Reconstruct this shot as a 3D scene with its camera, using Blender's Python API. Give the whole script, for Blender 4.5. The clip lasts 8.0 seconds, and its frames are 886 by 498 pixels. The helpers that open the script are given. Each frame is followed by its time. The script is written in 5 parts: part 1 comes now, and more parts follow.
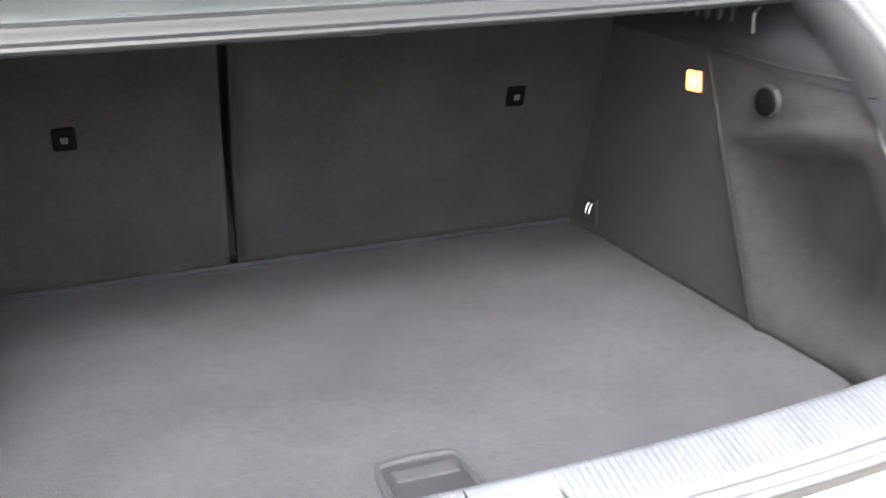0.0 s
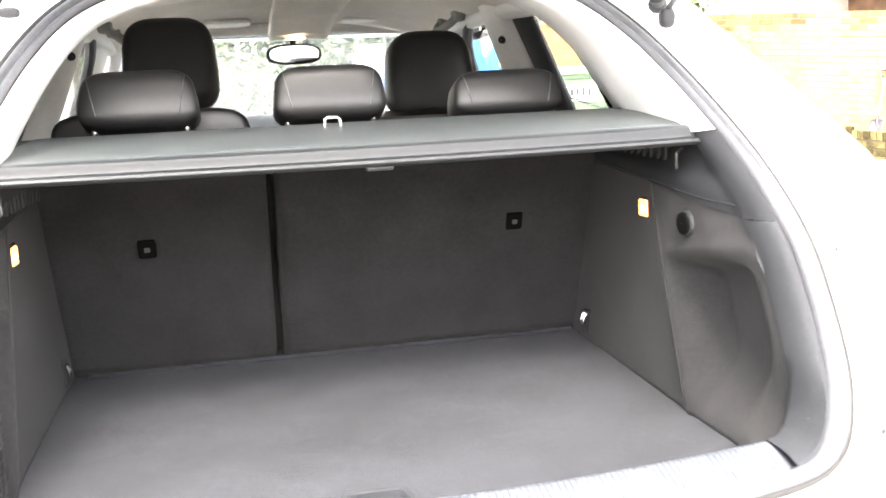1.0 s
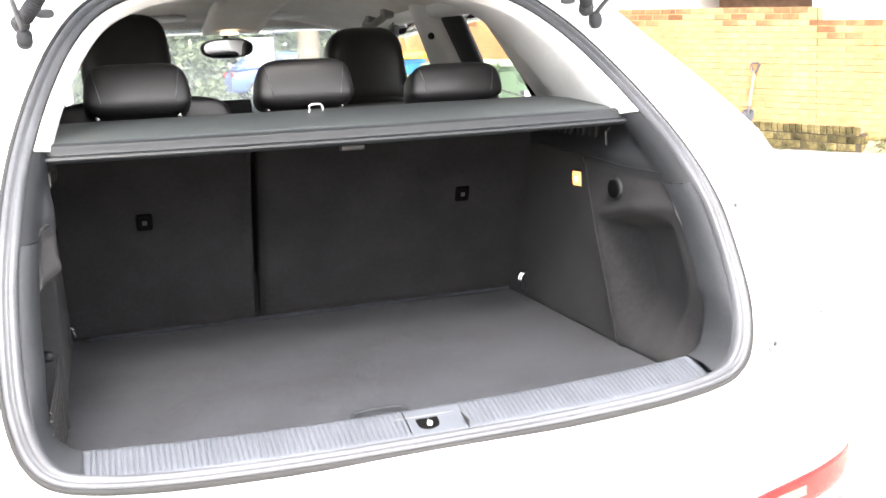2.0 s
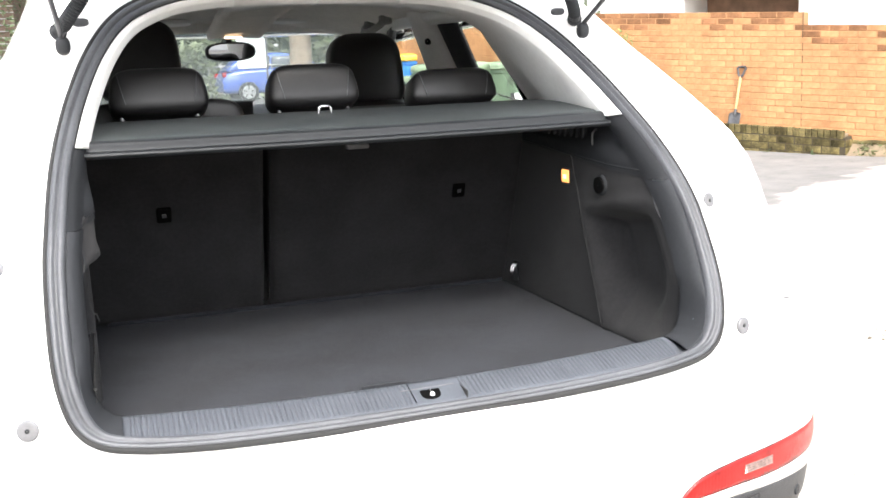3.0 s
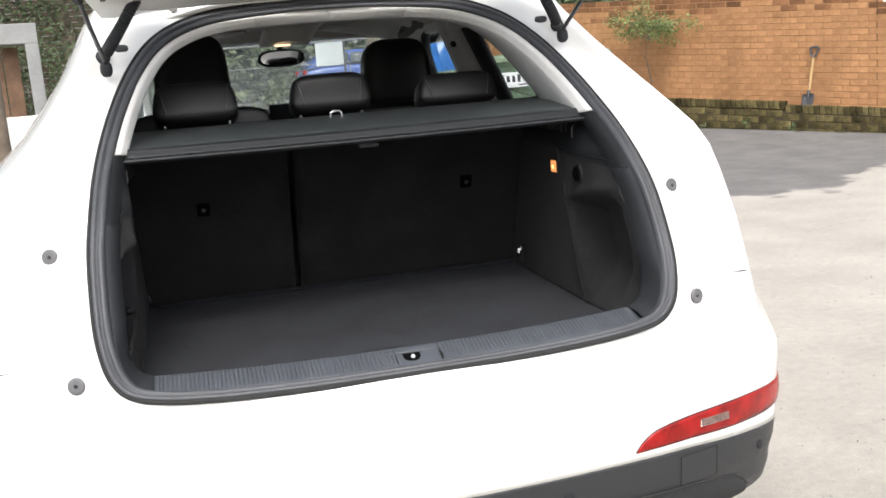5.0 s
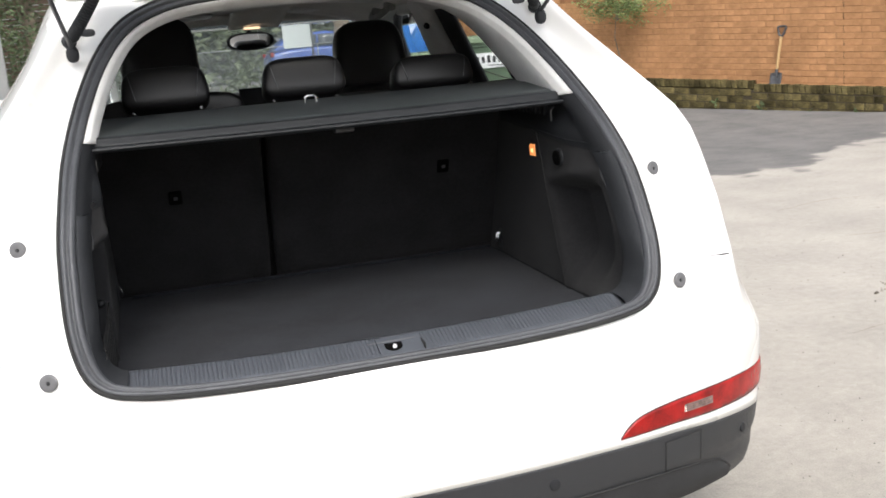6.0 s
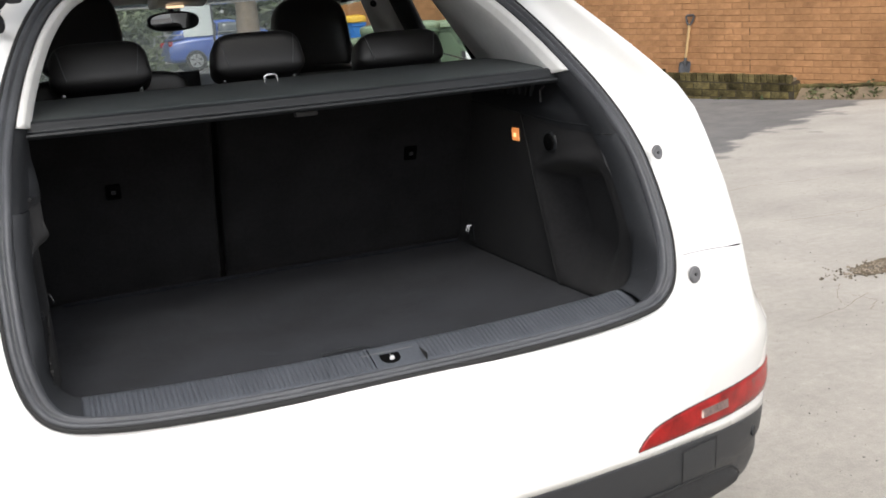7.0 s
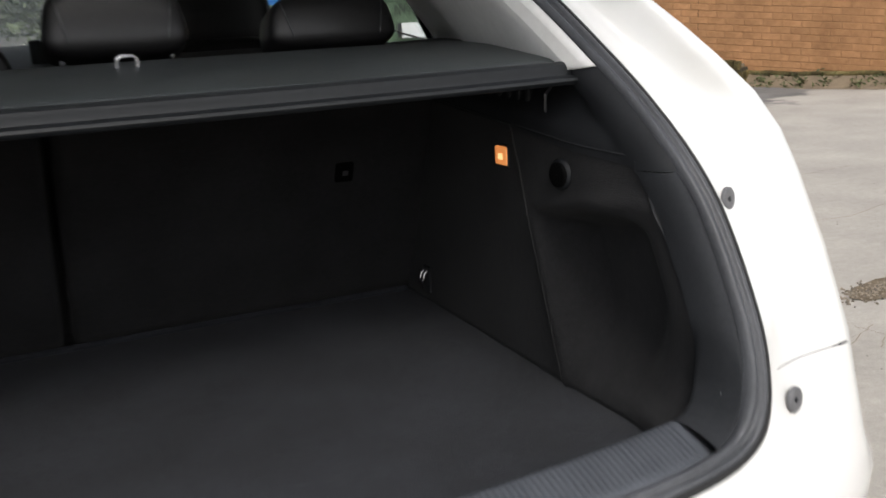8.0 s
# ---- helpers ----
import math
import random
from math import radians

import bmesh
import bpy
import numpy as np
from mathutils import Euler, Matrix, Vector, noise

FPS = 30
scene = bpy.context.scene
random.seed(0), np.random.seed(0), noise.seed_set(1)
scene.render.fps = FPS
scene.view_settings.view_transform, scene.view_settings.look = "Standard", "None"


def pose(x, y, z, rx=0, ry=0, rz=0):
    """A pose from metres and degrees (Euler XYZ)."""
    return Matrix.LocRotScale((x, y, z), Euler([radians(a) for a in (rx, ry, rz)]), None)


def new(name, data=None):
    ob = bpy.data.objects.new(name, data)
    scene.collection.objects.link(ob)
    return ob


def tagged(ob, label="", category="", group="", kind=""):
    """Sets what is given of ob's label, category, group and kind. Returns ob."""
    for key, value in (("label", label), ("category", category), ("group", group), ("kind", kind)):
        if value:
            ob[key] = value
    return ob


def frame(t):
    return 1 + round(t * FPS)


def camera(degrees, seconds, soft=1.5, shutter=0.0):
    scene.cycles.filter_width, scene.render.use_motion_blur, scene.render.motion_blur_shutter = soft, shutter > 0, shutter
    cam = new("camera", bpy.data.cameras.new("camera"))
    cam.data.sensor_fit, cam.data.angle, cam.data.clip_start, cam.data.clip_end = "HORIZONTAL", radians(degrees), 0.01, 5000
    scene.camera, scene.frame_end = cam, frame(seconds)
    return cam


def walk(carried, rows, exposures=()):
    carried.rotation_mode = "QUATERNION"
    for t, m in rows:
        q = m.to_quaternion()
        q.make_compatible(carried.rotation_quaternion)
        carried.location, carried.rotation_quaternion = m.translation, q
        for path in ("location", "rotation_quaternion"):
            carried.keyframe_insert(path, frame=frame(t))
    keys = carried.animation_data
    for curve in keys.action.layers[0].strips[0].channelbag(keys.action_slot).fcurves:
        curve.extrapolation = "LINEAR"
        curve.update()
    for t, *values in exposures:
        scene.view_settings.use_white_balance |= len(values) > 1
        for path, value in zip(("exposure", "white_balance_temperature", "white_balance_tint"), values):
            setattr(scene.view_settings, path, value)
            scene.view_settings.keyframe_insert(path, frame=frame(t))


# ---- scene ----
LENS = 49.3
cam = camera(LENS, 8.0, soft=1.6, shutter=0.4)
PATH = [
    (0.0, -0.2860, -0.6960, 1.2076, 72.400, 2.330, -19.250),
    (0.2, -0.2594, -0.7812, 1.1990, 74.701, 1.931, -18.116),
    (0.5, -0.2280, -0.8595, 1.2312, 78.550, 2.310, -14.530),
    (1.0, -0.1750, -1.0630, 1.2190, 80.810, 2.800, -11.990),
    (1.5, -0.3173, -1.1921, 1.2238, 80.050, 2.591, -16.785),
    (1.7, -0.3661, -1.2401, 1.2213, 79.993, 2.640, -18.340),
    (2.8, -0.4419, -1.4561, 1.2198, 80.240, 3.082, -19.037),
    (3.0, -0.4691, -1.4641, 1.2276, 80.147, 2.629, -19.359),
    (3.5, -0.4487, -1.5516, 1.2334, 80.295, 2.970, -17.850),
    (4.0, -0.3913, -1.6709, 1.2316, 80.482, 4.175, -15.624),
    (4.5, -0.3757, -1.7485, 1.2449, 80.352, 4.818, -14.829),
    (4.7, -0.3672, -1.7712, 1.2450, 80.223, 4.683, -14.463),
    (5.8, -0.3364, -1.7883, 1.2559, 78.919, 4.972, -15.306),
    (6.0, -0.3640, -1.7400, 1.2528, 78.660, 5.040, -16.360),
    (6.5, -0.4300, -1.6219, 1.2453, 77.920, 4.940, -19.440),
    (7.0, -0.4600, -1.4731, 1.2325, 77.625, 4.890, -22.220),
    (7.5, -0.3730, -1.1735, 1.2288, 77.530, 4.850, -23.500),
    (8.0, -0.2140, -0.7871, 1.2333, 75.790, 2.800, -26.080),
]

EXPOSURES = [(0.0, 3.75, 6700, 11), (0.5, 4.05, 6850, 11), (1.0, 4.1, 6900, 12), (1.7, 3.6, 6750, 12), (2.8, 2.55, 6550, 10), (3.5, 2.08, 6500, 10), (4.5, 1.45, 6500, 10),
             (5.8, 1.12, 6500, 10), (7.0, 0.86, 6500, 10), (8.0, 0.60, 6500, 10)]
walk(cam, [(t, pose(x, y, z, rx, ry, rz)) for t, x, y, z, rx, ry, rz in PATH], EXPOSURES)

# ---------------------------------------------------------------- light
world = bpy.data.worlds.new("overcast_sky")
scene.world = world
world.use_nodes = True
wn, wl = world.node_tree.nodes, world.node_tree.links
sky = wn.new("ShaderNodeTexSky")
sky.sky_type, sky.sun_disc = "NISHITA", False
sky.sun_elevation, sky.sun_rotation = radians(52), radians(190)
sky.dust_density = 4.0
soft_sky = wn.new("ShaderNodeHueSaturation")
soft_sky.inputs["Saturation"].default_value = 0.35
wl.new(sky.outputs[0], soft_sky.inputs["Color"])
wl.new(soft_sky.outputs[0], wn["Background"].inputs[0])
wn["Background"].inputs[1].default_value = 0.15
sun = new("sun", bpy.data.lights.new("sun", "SUN"))
sun.data.energy, sun.data.angle, sun.data.color = 0.6, radians(25), (1.0, 0.985, 0.96)
sun.matrix_world = pose(0, 0, 20, 38, 0, -10)

# ---------------------------------------------------------------- materials
def mat(name, col, rough=0.5, metal=0.0, var=0.12, scale=6.0, bump=0.0, bscale=200.0, coat=0.0, spec=0.5, col2=None, rvar=0.08, piece=0.0, sheen=0.0):
    """Principled surface with colour variation at two scales, roughness variation and fine relief."""
    m = bpy.data.materials.new(name)
    m.use_nodes = True
    n, l = m.node_tree.nodes, m.node_tree.links
    b = n["Principled BSDF"]
    b.inputs["Roughness"].default_value = rough
    b.inputs["Metallic"].default_value = metal
    b.inputs["Specular IOR Level"].default_value = spec
    b.inputs["Coat Weight"].default_value = coat
    b.inputs["Coat Roughness"].default_value = 0.06
    b.inputs["Sheen Weight"].default_value = sheen
    tc = n.new("ShaderNodeTexCoord")
    big, fine = n.new("ShaderNodeTexNoise"), n.new("ShaderNodeTexNoise")
    big.inputs["Scale"].default_value, big.inputs["Detail"].default_value = scale, 5
    fine.inputs["Scale"].default_value, fine.inputs["Detail"].default_value = scale * 14, 3
    l.new(tc.outputs["Object"], big.inputs["Vector"])
    l.new(tc.outputs["Object"], fine.inputs["Vector"])
    add = n.new("ShaderNodeMath")
    add.operation = "ADD"
    l.new(big.outputs["Fac"], add.inputs[0])
    half = n.new("ShaderNodeMath")
    half.operation = "MULTIPLY"
    half.inputs[1].default_value = 0.6
    l.new(fine.outputs["Fac"], half.inputs[0])
    l.new(half.outputs[0], add.inputs[1])
    ramp = n.new("ShaderNodeMapRange")
    ramp.inputs["From Min"].default_value, ramp.inputs["From Max"].default_value = 0.5, 1.1
    l.new(add.outputs[0], ramp.inputs["Value"])
    mix = n.new("ShaderNodeMix")
    mix.data_type = "RGBA"
    c = Vector(col)
    lo = Vector(col2) if col2 else c * (1 - var * 1.6)
    hi = c * (1 + var)
    mix.inputs[6].default_value, mix.inputs[7].default_value = (*lo, 1), (*hi, 1)
    l.new(ramp.outputs[0], mix.inputs[0])
    out = mix.outputs[2]
    if piece:
        info = n.new("ShaderNodeObjectInfo")
        geo = n.new("ShaderNodeNewGeometry")
        s = n.new("ShaderNodeMath")
        s.operation = "ADD"
        l.new(info.outputs["Random"], s.inputs[0])
        l.new(geo.outputs["Random Per Island"], s.inputs[1])
        fr = n.new("ShaderNodeMath")
        fr.operation = "FRACT"
        l.new(s.outputs[0], fr.inputs[0])
        mr = n.new("ShaderNodeMapRange")
        mr.inputs["To Min"].default_value, mr.inputs["To Max"].default_value = 1 - piece, 1 + piece
        l.new(fr.outputs[0], mr.inputs["Value"])
        hs = n.new("ShaderNodeHueSaturation")
        l.new(mr.outputs[0], hs.inputs["Value"])
        l.new(out, hs.inputs["Color"])
        out = hs.outputs[0]
    l.new(out, b.inputs["Base Color"])
    if rvar:
        rr = n.new("ShaderNodeMapRange")
        rr.inputs["To Min"].default_value, rr.inputs["To Max"].default_value = max(rough - rvar, 0.02), min(rough + rvar, 1)
        l.new(big.outputs["Fac"], rr.inputs["Value"])
        l.new(rr.outputs[0], b.inputs["Roughness"])
    if bump:
        bn = n.new("ShaderNodeTexNoise")
        bn.inputs["Scale"].default_value, bn.inputs["Detail"].default_value = bscale, 4
        l.new(tc.outputs["Object"], bn.inputs["Vector"])
        bp = n.new("ShaderNodeBump")
        bp.inputs["Strength"].default_value, bp.inputs["Distance"].default_value = bump, 0.004
        l.new(bn.outputs["Fac"], bp.inputs["Height"])
        l.new(bp.outputs[0], b.inputs["Normal"])
    return m


def glow(name, col, strength, base=None):
    m = mat(name, base or col, 0.3)
    b = m.node_tree.nodes["Principled BSDF"]
    b.inputs["Emission Color"].default_value = (*col, 1)
    b.inputs["Emission Strength"].default_value = strength
    return m


def glass(name, col=(0.93, 0.97, 0.95), rough=0.0):
    m = bpy.data.materials.new(name)
    m.use_nodes = True
    b = m.node_tree.nodes["Principled BSDF"]
    b.inputs["Base Color"].default_value = (*col, 1)
    b.inputs["Transmission Weight"].default_value = 1
    b.inputs["Roughness"].default_value = rough
    b.inputs["IOR"].default_value = 1.45
    return m


def add_glare_haze(m, share, col):
    """Mixes a patchy translucent haze into a pane, in place of glare on it."""
    n, l = m.node_tree.nodes, m.node_tree.links
    film = n.new("ShaderNodeBsdfTranslucent")
    film.inputs["Color"].default_value = (*col, 1)
    mix = n.new("ShaderNodeMixShader")
    haze_noise = n.new("ShaderNodeTexNoise")
    haze_noise.inputs["Scale"].default_value = 5.0
    haze_noise.inputs["Detail"].default_value = 6.0
    amount = n.new("ShaderNodeMapRange")
    amount.inputs["To Min"].default_value, amount.inputs["To Max"].default_value = share * .5, share * 1.5
    l.new(haze_noise.outputs["Fac"], amount.inputs["Value"])
    l.new(amount.outputs["Result"], mix.inputs["Fac"])
    l.new(n["Principled BSDF"].outputs[0], mix.inputs[1])
    l.new(film.outputs[0], mix.inputs[2])
    l.new(mix.outputs[0], n["Material Output"].inputs["Surface"])


PAINT = mat("white_car_paint", (0.80, 0.795, 0.77), 0.28, coat=0.8, var=0.015, scale=2)
CARPET = mat("charcoal_carpet", (0.0236, 0.0236, 0.0247), 0.95, var=0.22, scale=9, bump=0.5, bscale=520, spec=0.1, sheen=0.05)
FLOOR_CARPET = mat("grey_floor_carpet", (0.0256, 0.0277, 0.0335), 0.95, var=0.25, scale=7, bump=0.9, bscale=500, spec=0.1, sheen=0.05)
PLASTIC = mat("dark_grey_plastic", (0.026, 0.028, 0.0315), 0.78, var=0.15, scale=12, bump=0.25, bscale=900, spec=0.25)
BLACK_PLASTIC = mat("black_plastic", (0.0187, 0.0200, 0.0225), 0.58, var=0.2, scale=15, bump=0.15, bscale=900, spec=0.3)
SILL = mat("grey_sill_plastic", (0.078, 0.085, 0.098), 0.46, var=0.12, scale=14, bump=0.05, bscale=700, spec=0.35)
RUBBER = mat("grey_rubber", (0.062, 0.065, 0.072), 0.5, var=0.2, scale=10, bump=0.2, bscale=500)
LIP = mat("rough_black_plastic", (0.034, 0.035, 0.037), 0.75, var=0.2, scale=9, bump=0.5, bscale=500, spec=0.3)
BUMPER = mat("charcoal_bumper_plastic", (0.023, 0.0245, 0.0275), 0.40, var=0.12, scale=6, bump=0.35, bscale=700)
LEATHER = mat("black_leather", (0.0115, 0.011, 0.0115), 0.41, var=0.2, scale=8, bump=0.10, bscale=420)
SATIN = mat("satin_black_plastic", (0.017, 0.019, 0.021), 0.45, var=0.15, scale=8, bump=0.12, bscale=700, spec=0.28)
COVER = mat("black_cover_vinyl", (0.055, 0.063, 0.065), 0.46, var=0.15, scale=8, bump=0.25, bscale=420)
BEIGE = mat("pale_grey_trim", (0.79, 0.785, 0.765), 0.5, var=0.06, scale=5, bump=0.15, bscale=500, spec=0.35)
LINING = mat("warm_grey_roof_lining", (0.80, 0.77, 0.73), 0.95, var=0.08, scale=5, bump=0.3, bscale=600, spec=0.1)
CHROME = mat("chrome", (0.75, 0.75, 0.76), 0.18, metal=1, var=0.05, scale=20)
STRIKER = mat("worn_bright_steel", (0.8, 0.8, 0.8), 0.45, metal=0.2, var=0.1, scale=60)
STEEL = mat("dark_steel", (0.12, 0.12, 0.125), 0.4, metal=0.8, var=0.2, scale=20)
WASHER = mat("grey_plastic_plug", (0.13, 0.13, 0.135), 0.5, var=0.15, scale=40)
HOLE = mat("black_hole", (0.003, 0.003, 0.003), 0.8, var=0.1, spec=0.05)
GAP = mat("panel_gap_shadow", (0.02, 0.02, 0.02), 0.9, var=0.1)
LAMP_RED = mat("red_lamp_lens", (0.31, 0.007, 0.006), 0.2, var=0.35, scale=24, coat=0.0, spec=0.35)
lens = LAMP_RED.node_tree
prism, ribs, at_object = lens.nodes.new("ShaderNodeBump"), lens.nodes.new("ShaderNodeTexWave"), lens.nodes.new("ShaderNodeTexCoord")
ribs.inputs["Scale"].default_value, ribs.inputs["Distortion"].default_value = 38, 0.4
prism.inputs["Strength"].default_value, prism.inputs["Distance"].default_value = 0.16, 0.003
lens.links.new(at_object.outputs["Object"], ribs.inputs["Vector"])
lens.links.new(ribs.outputs["Fac"], prism.inputs["Height"])
lens.links.new(prism.outputs[0], lens.nodes["Principled BSDF"].inputs["Normal"])
LAMP_CLEAR = mat("clear_lamp_lens", (0.24, 0.16, 0.135), 0.15, metal=0.3, var=0.4, scale=90)
BOOT_GLOW = glow("amber_boot_lamp", (1.0, 0.34, 0.09), 0.4, (0.7, 0.35, 0.15))
BOOT_CORE = glow("amber_lamp_core", (1.0, 0.54, 0.23), 0.9, (0.8, 0.5, 0.25))
CABIN_GLOW = glow("cabin_lamp", (1.0, 0.72, 0.45), 0.7)
GLASS = glass("window_glass")
SCREEN_GLASS = glass("glare_hazed_windscreen_glass")
# milky glare on the windscreen, put into its material as translucent haze
add_glare_haze(SCREEN_GLASS, .045, (.62, .68, .66))
MIRROR = mat("mirror_glass", (0.85, 0.86, 0.87), 0.02, metal=1, var=0.0, rvar=0.0)
HANDLE_GREY = mat("mid_grey_handle_plastic", (0.20, 0.195, 0.185), 0.6, var=0.1, scale=10)
TYRE = mat("tyre_rubber", (0.018, 0.018, 0.018), 0.85, var=0.2, bump=0.3)
ALLOY = mat("alloy", (0.55, 0.56, 0.57), 0.3, metal=0.9, var=0.05)
CONCRETE = mat("driveway_concrete", (0.385, 0.357, 0.314), 0.85, var=0.10, scale=1.7, bump=0.7, bscale=90, spec=0.25, col2=(0.305, 0.281, 0.247))


def speckle(m, scale, dark, light):
    """Aggregate grains, darker and lighter than the paste between them."""
    n, l = m.node_tree.nodes, m.node_tree.links
    link = n["Principled BSDF"].inputs["Base Color"].links[0]
    src = link.from_socket
    tc, grain, ramp, mul = n.new("ShaderNodeTexCoord"), n.new("ShaderNodeTexNoise"), n.new("ShaderNodeMapRange"), n.new("ShaderNodeMix")
    grain.inputs["Scale"].default_value, grain.inputs["Detail"].default_value, grain.inputs["Roughness"].default_value = scale, 4, 0.75
    l.new(tc.outputs["Object"], grain.inputs["Vector"])
    ramp.inputs["From Min"].default_value, ramp.inputs["From Max"].default_value = 0.33, 0.67
    ramp.inputs["To Min"].default_value, ramp.inputs["To Max"].default_value = dark, light
    l.new(grain.outputs["Fac"], ramp.inputs["Value"])
    mul.data_type, mul.blend_type = "RGBA", "MULTIPLY"
    mul.inputs[0].default_value = 1.0
    l.new(src, mul.inputs[6])
    l.new(ramp.outputs[0], mul.inputs[7])
    l.new(mul.outputs[2], n["Principled BSDF"].inputs["Base Color"])


speckle(CONCRETE, 60, 0.945, 1.055)
speckle(CONCRETE, 190, 0.87, 1.13)


def weather(m, size, dark, light, stretch=(1, 1, 1), lo=0.35, hi=0.65):
    """Stains and pale patches that run across neighbouring pieces."""
    n, l = m.node_tree.nodes, m.node_tree.links
    src = n["Principled BSDF"].inputs["Base Color"].links[0].from_socket
    geo, scl, patch, ramp, mul = n.new("ShaderNodeNewGeometry"), n.new("ShaderNodeMapping"), n.new("ShaderNodeTexNoise"), n.new("ShaderNodeMapRange"), n.new("ShaderNodeMix")
    scl.inputs["Scale"].default_value = stretch
    patch.inputs["Scale"].default_value, patch.inputs["Detail"].default_value, patch.inputs["Roughness"].default_value = 1 / size, 6, 0.65
    ramp.inputs["From Min"].default_value, ramp.inputs["From Max"].default_value = lo, hi
    ramp.inputs["To Min"].default_value, ramp.inputs["To Max"].default_value = dark, light
    l.new(geo.outputs["Position"], scl.inputs["Vector"])
    l.new(scl.outputs[0], patch.inputs["Vector"])
    l.new(patch.outputs["Fac"], ramp.inputs["Value"])
    mul.data_type, mul.blend_type = "RGBA", "MULTIPLY"
    mul.inputs[0].default_value = 1.0
    l.new(src, mul.inputs[6])
    l.new(ramp.outputs[0], mul.inputs[7])
    l.new(mul.outputs[2], n["Principled BSDF"].inputs["Base Color"])


weather(CONCRETE, 1.4, 0.94, 1.05)
ASPHALT = mat("grey_asphalt", (0.185, 0.178, 0.168), 0.8, var=0.16, scale=1.6, bump=0.6, bscale=90, spec=0.3, col2=(0.105, 0.10, 0.095))
speckle(ASPHALT, 70, 0.85, 1.15)
weather(ASPHALT, 0.7, 0.78, 1.22, (0.6, 1, 1))
LITTER = mat("dark_leaf_litter", (0.15, 0.118, 0.080), 0.95, var=0.35, scale=12, bump=0.9, bscale=80, spec=0.1)
DIRT = mat("dry_dirt", (0.195, 0.148, 0.096), 0.95, var=0.25, scale=5, bump=0.8, bscale=70)
HOLE_STONE = mat("dirty_stone", (0.20, 0.165, 0.125), 0.95, var=0.3, scale=20, piece=0.5)
GRAVEL = mat("gravel", (0.29, 0.265, 0.23), 0.9, var=0.2, scale=20, piece=0.35)
BRICK = mat("orange_brick", (0.384, 0.204, 0.097), 0.88, var=0.16, scale=1.2, bump=0.5, bscale=60, piece=0.08, spec=0.2, col2=(0.295, 0.152, 0.07))
MORTAR = mat("mortar", (0.335, 0.182, 0.093), 0.95, var=0.15, scale=4, bump=0.5, bscale=80, spec=0.1)
weather(BRICK, 0.55, 0.80, 1.10, (1, 1, 0.6))
weather(BRICK, 0.10, 0.90, 1.08)
MOSS_BRICK = mat("mossy_brick", (0.110, 0.088, 0.036), 0.92, var=0.45, scale=4, bump=0.7, bscale=60, piece=0.4, spec=0.1, col2=(0.022, 0.020, 0.013))
DARK_BRICK = mat("weathered_brick", (0.225, 0.112, 0.056), 0.92, var=0.25, scale=3, bump=0.5, bscale=60, piece=0.2, spec=0.1)
RED_BRICK = mat("brown_brick", (0.19, 0.135, 0.105), 0.9, var=0.2, scale=3, bump=0.5, bscale=60, piece=0.25, spec=0.1)
LEAF = mat("leaf", (0.080, 0.112, 0.045), 0.6, var=0.3, scale=1.5, piece=0.4, col2=(0.04, 0.060, 0.024))
PALE_LEAF = mat("pale_leaf", (0.165, 0.21, 0.06), 0.6, var=0.3, scale=1.5, piece=0.35, col2=(0.09, 0.12, 0.045))
LEAF_DARK = mat("dark_leaf", (0.075, 0.098, 0.052), 0.65, var=0.3, scale=1.0, piece=0.4)
STREET_LEAF = mat("greyish_leaf", (0.125, 0.150, 0.085), 0.65, var=0.3, scale=1.0, piece=0.35)
DARK_MORTAR = mat("dark_mortar", (0.06, 0.05, 0.035), 0.95, var=0.2, scale=4, bump=0.5, bscale=80, spec=0.1)
weather(MOSS_BRICK, 0.22, 0.45, 1.5)
weather(DARK_BRICK, 0.3, 0.7, 1.2)
GRASS = mat("grass", (0.105, 0.115, 0.045), 0.8, var=0.3, scale=4, piece=0.3)
BARK = mat("bark", (0.17, 0.135, 0.10), 0.95, var=0.3, scale=6, bump=0.8, bscale=30)
BIN_GREEN = mat("green_bin_plastic", (0.11, 0.165, 0.105), 0.5, var=0.12, scale=4)
BIN_LID = mat("pale_green_lid", (0.20, 0.27, 0.17), 0.45, var=0.1, scale=4)
BLUE = mat("blue_plastic", (0.03, 0.20, 0.60), 0.45, var=0.08, scale=4)
YELLOW = mat("yellow_plastic", (0.75, 0.48, 0.04), 0.45, var=0.08)
BLUE_PAINT = mat("blue_car_paint", (0.035, 0.09, 0.36), 0.3, coat=0.9, var=0.05)
DARK_GLASS = mat("tinted_car_glass", (0.05, 0.06, 0.07), 0.08, var=0.1, spec=0.8)
WHITE_SIGN = mat("white_painted_board", (0.78, 0.79, 0.80), 0.5, var=0.04)
SIGN_GREY = mat("pale_grey_board", (0.50, 0.54, 0.54), 0.6, var=0.05)
INK = mat("dark_ink", (0.03, 0.03, 0.035), 0.7)
GREY_CONC = mat("grey_concrete", (0.36, 0.36, 0.35), 0.85, var=0.12, scale=3, bump=0.4)
TIMBER = mat("brown_timber", (0.22, 0.13, 0.08), 0.8, var=0.25, scale=6, bump=0.5)
HANDLE_WOOD = mat("pale_wood", (0.50, 0.33, 0.15), 0.6, var=0.2, scale=20)
WIRE = mat("galvanised_wire", (0.30, 0.31, 0.31), 0.5, metal=0.6)
RENDERED = mat("cream_render", (0.72, 0.70, 0.66), 0.8, var=0.05)
NET = mat("black_net_cord", (0.018, 0.018, 0.018), 0.8)

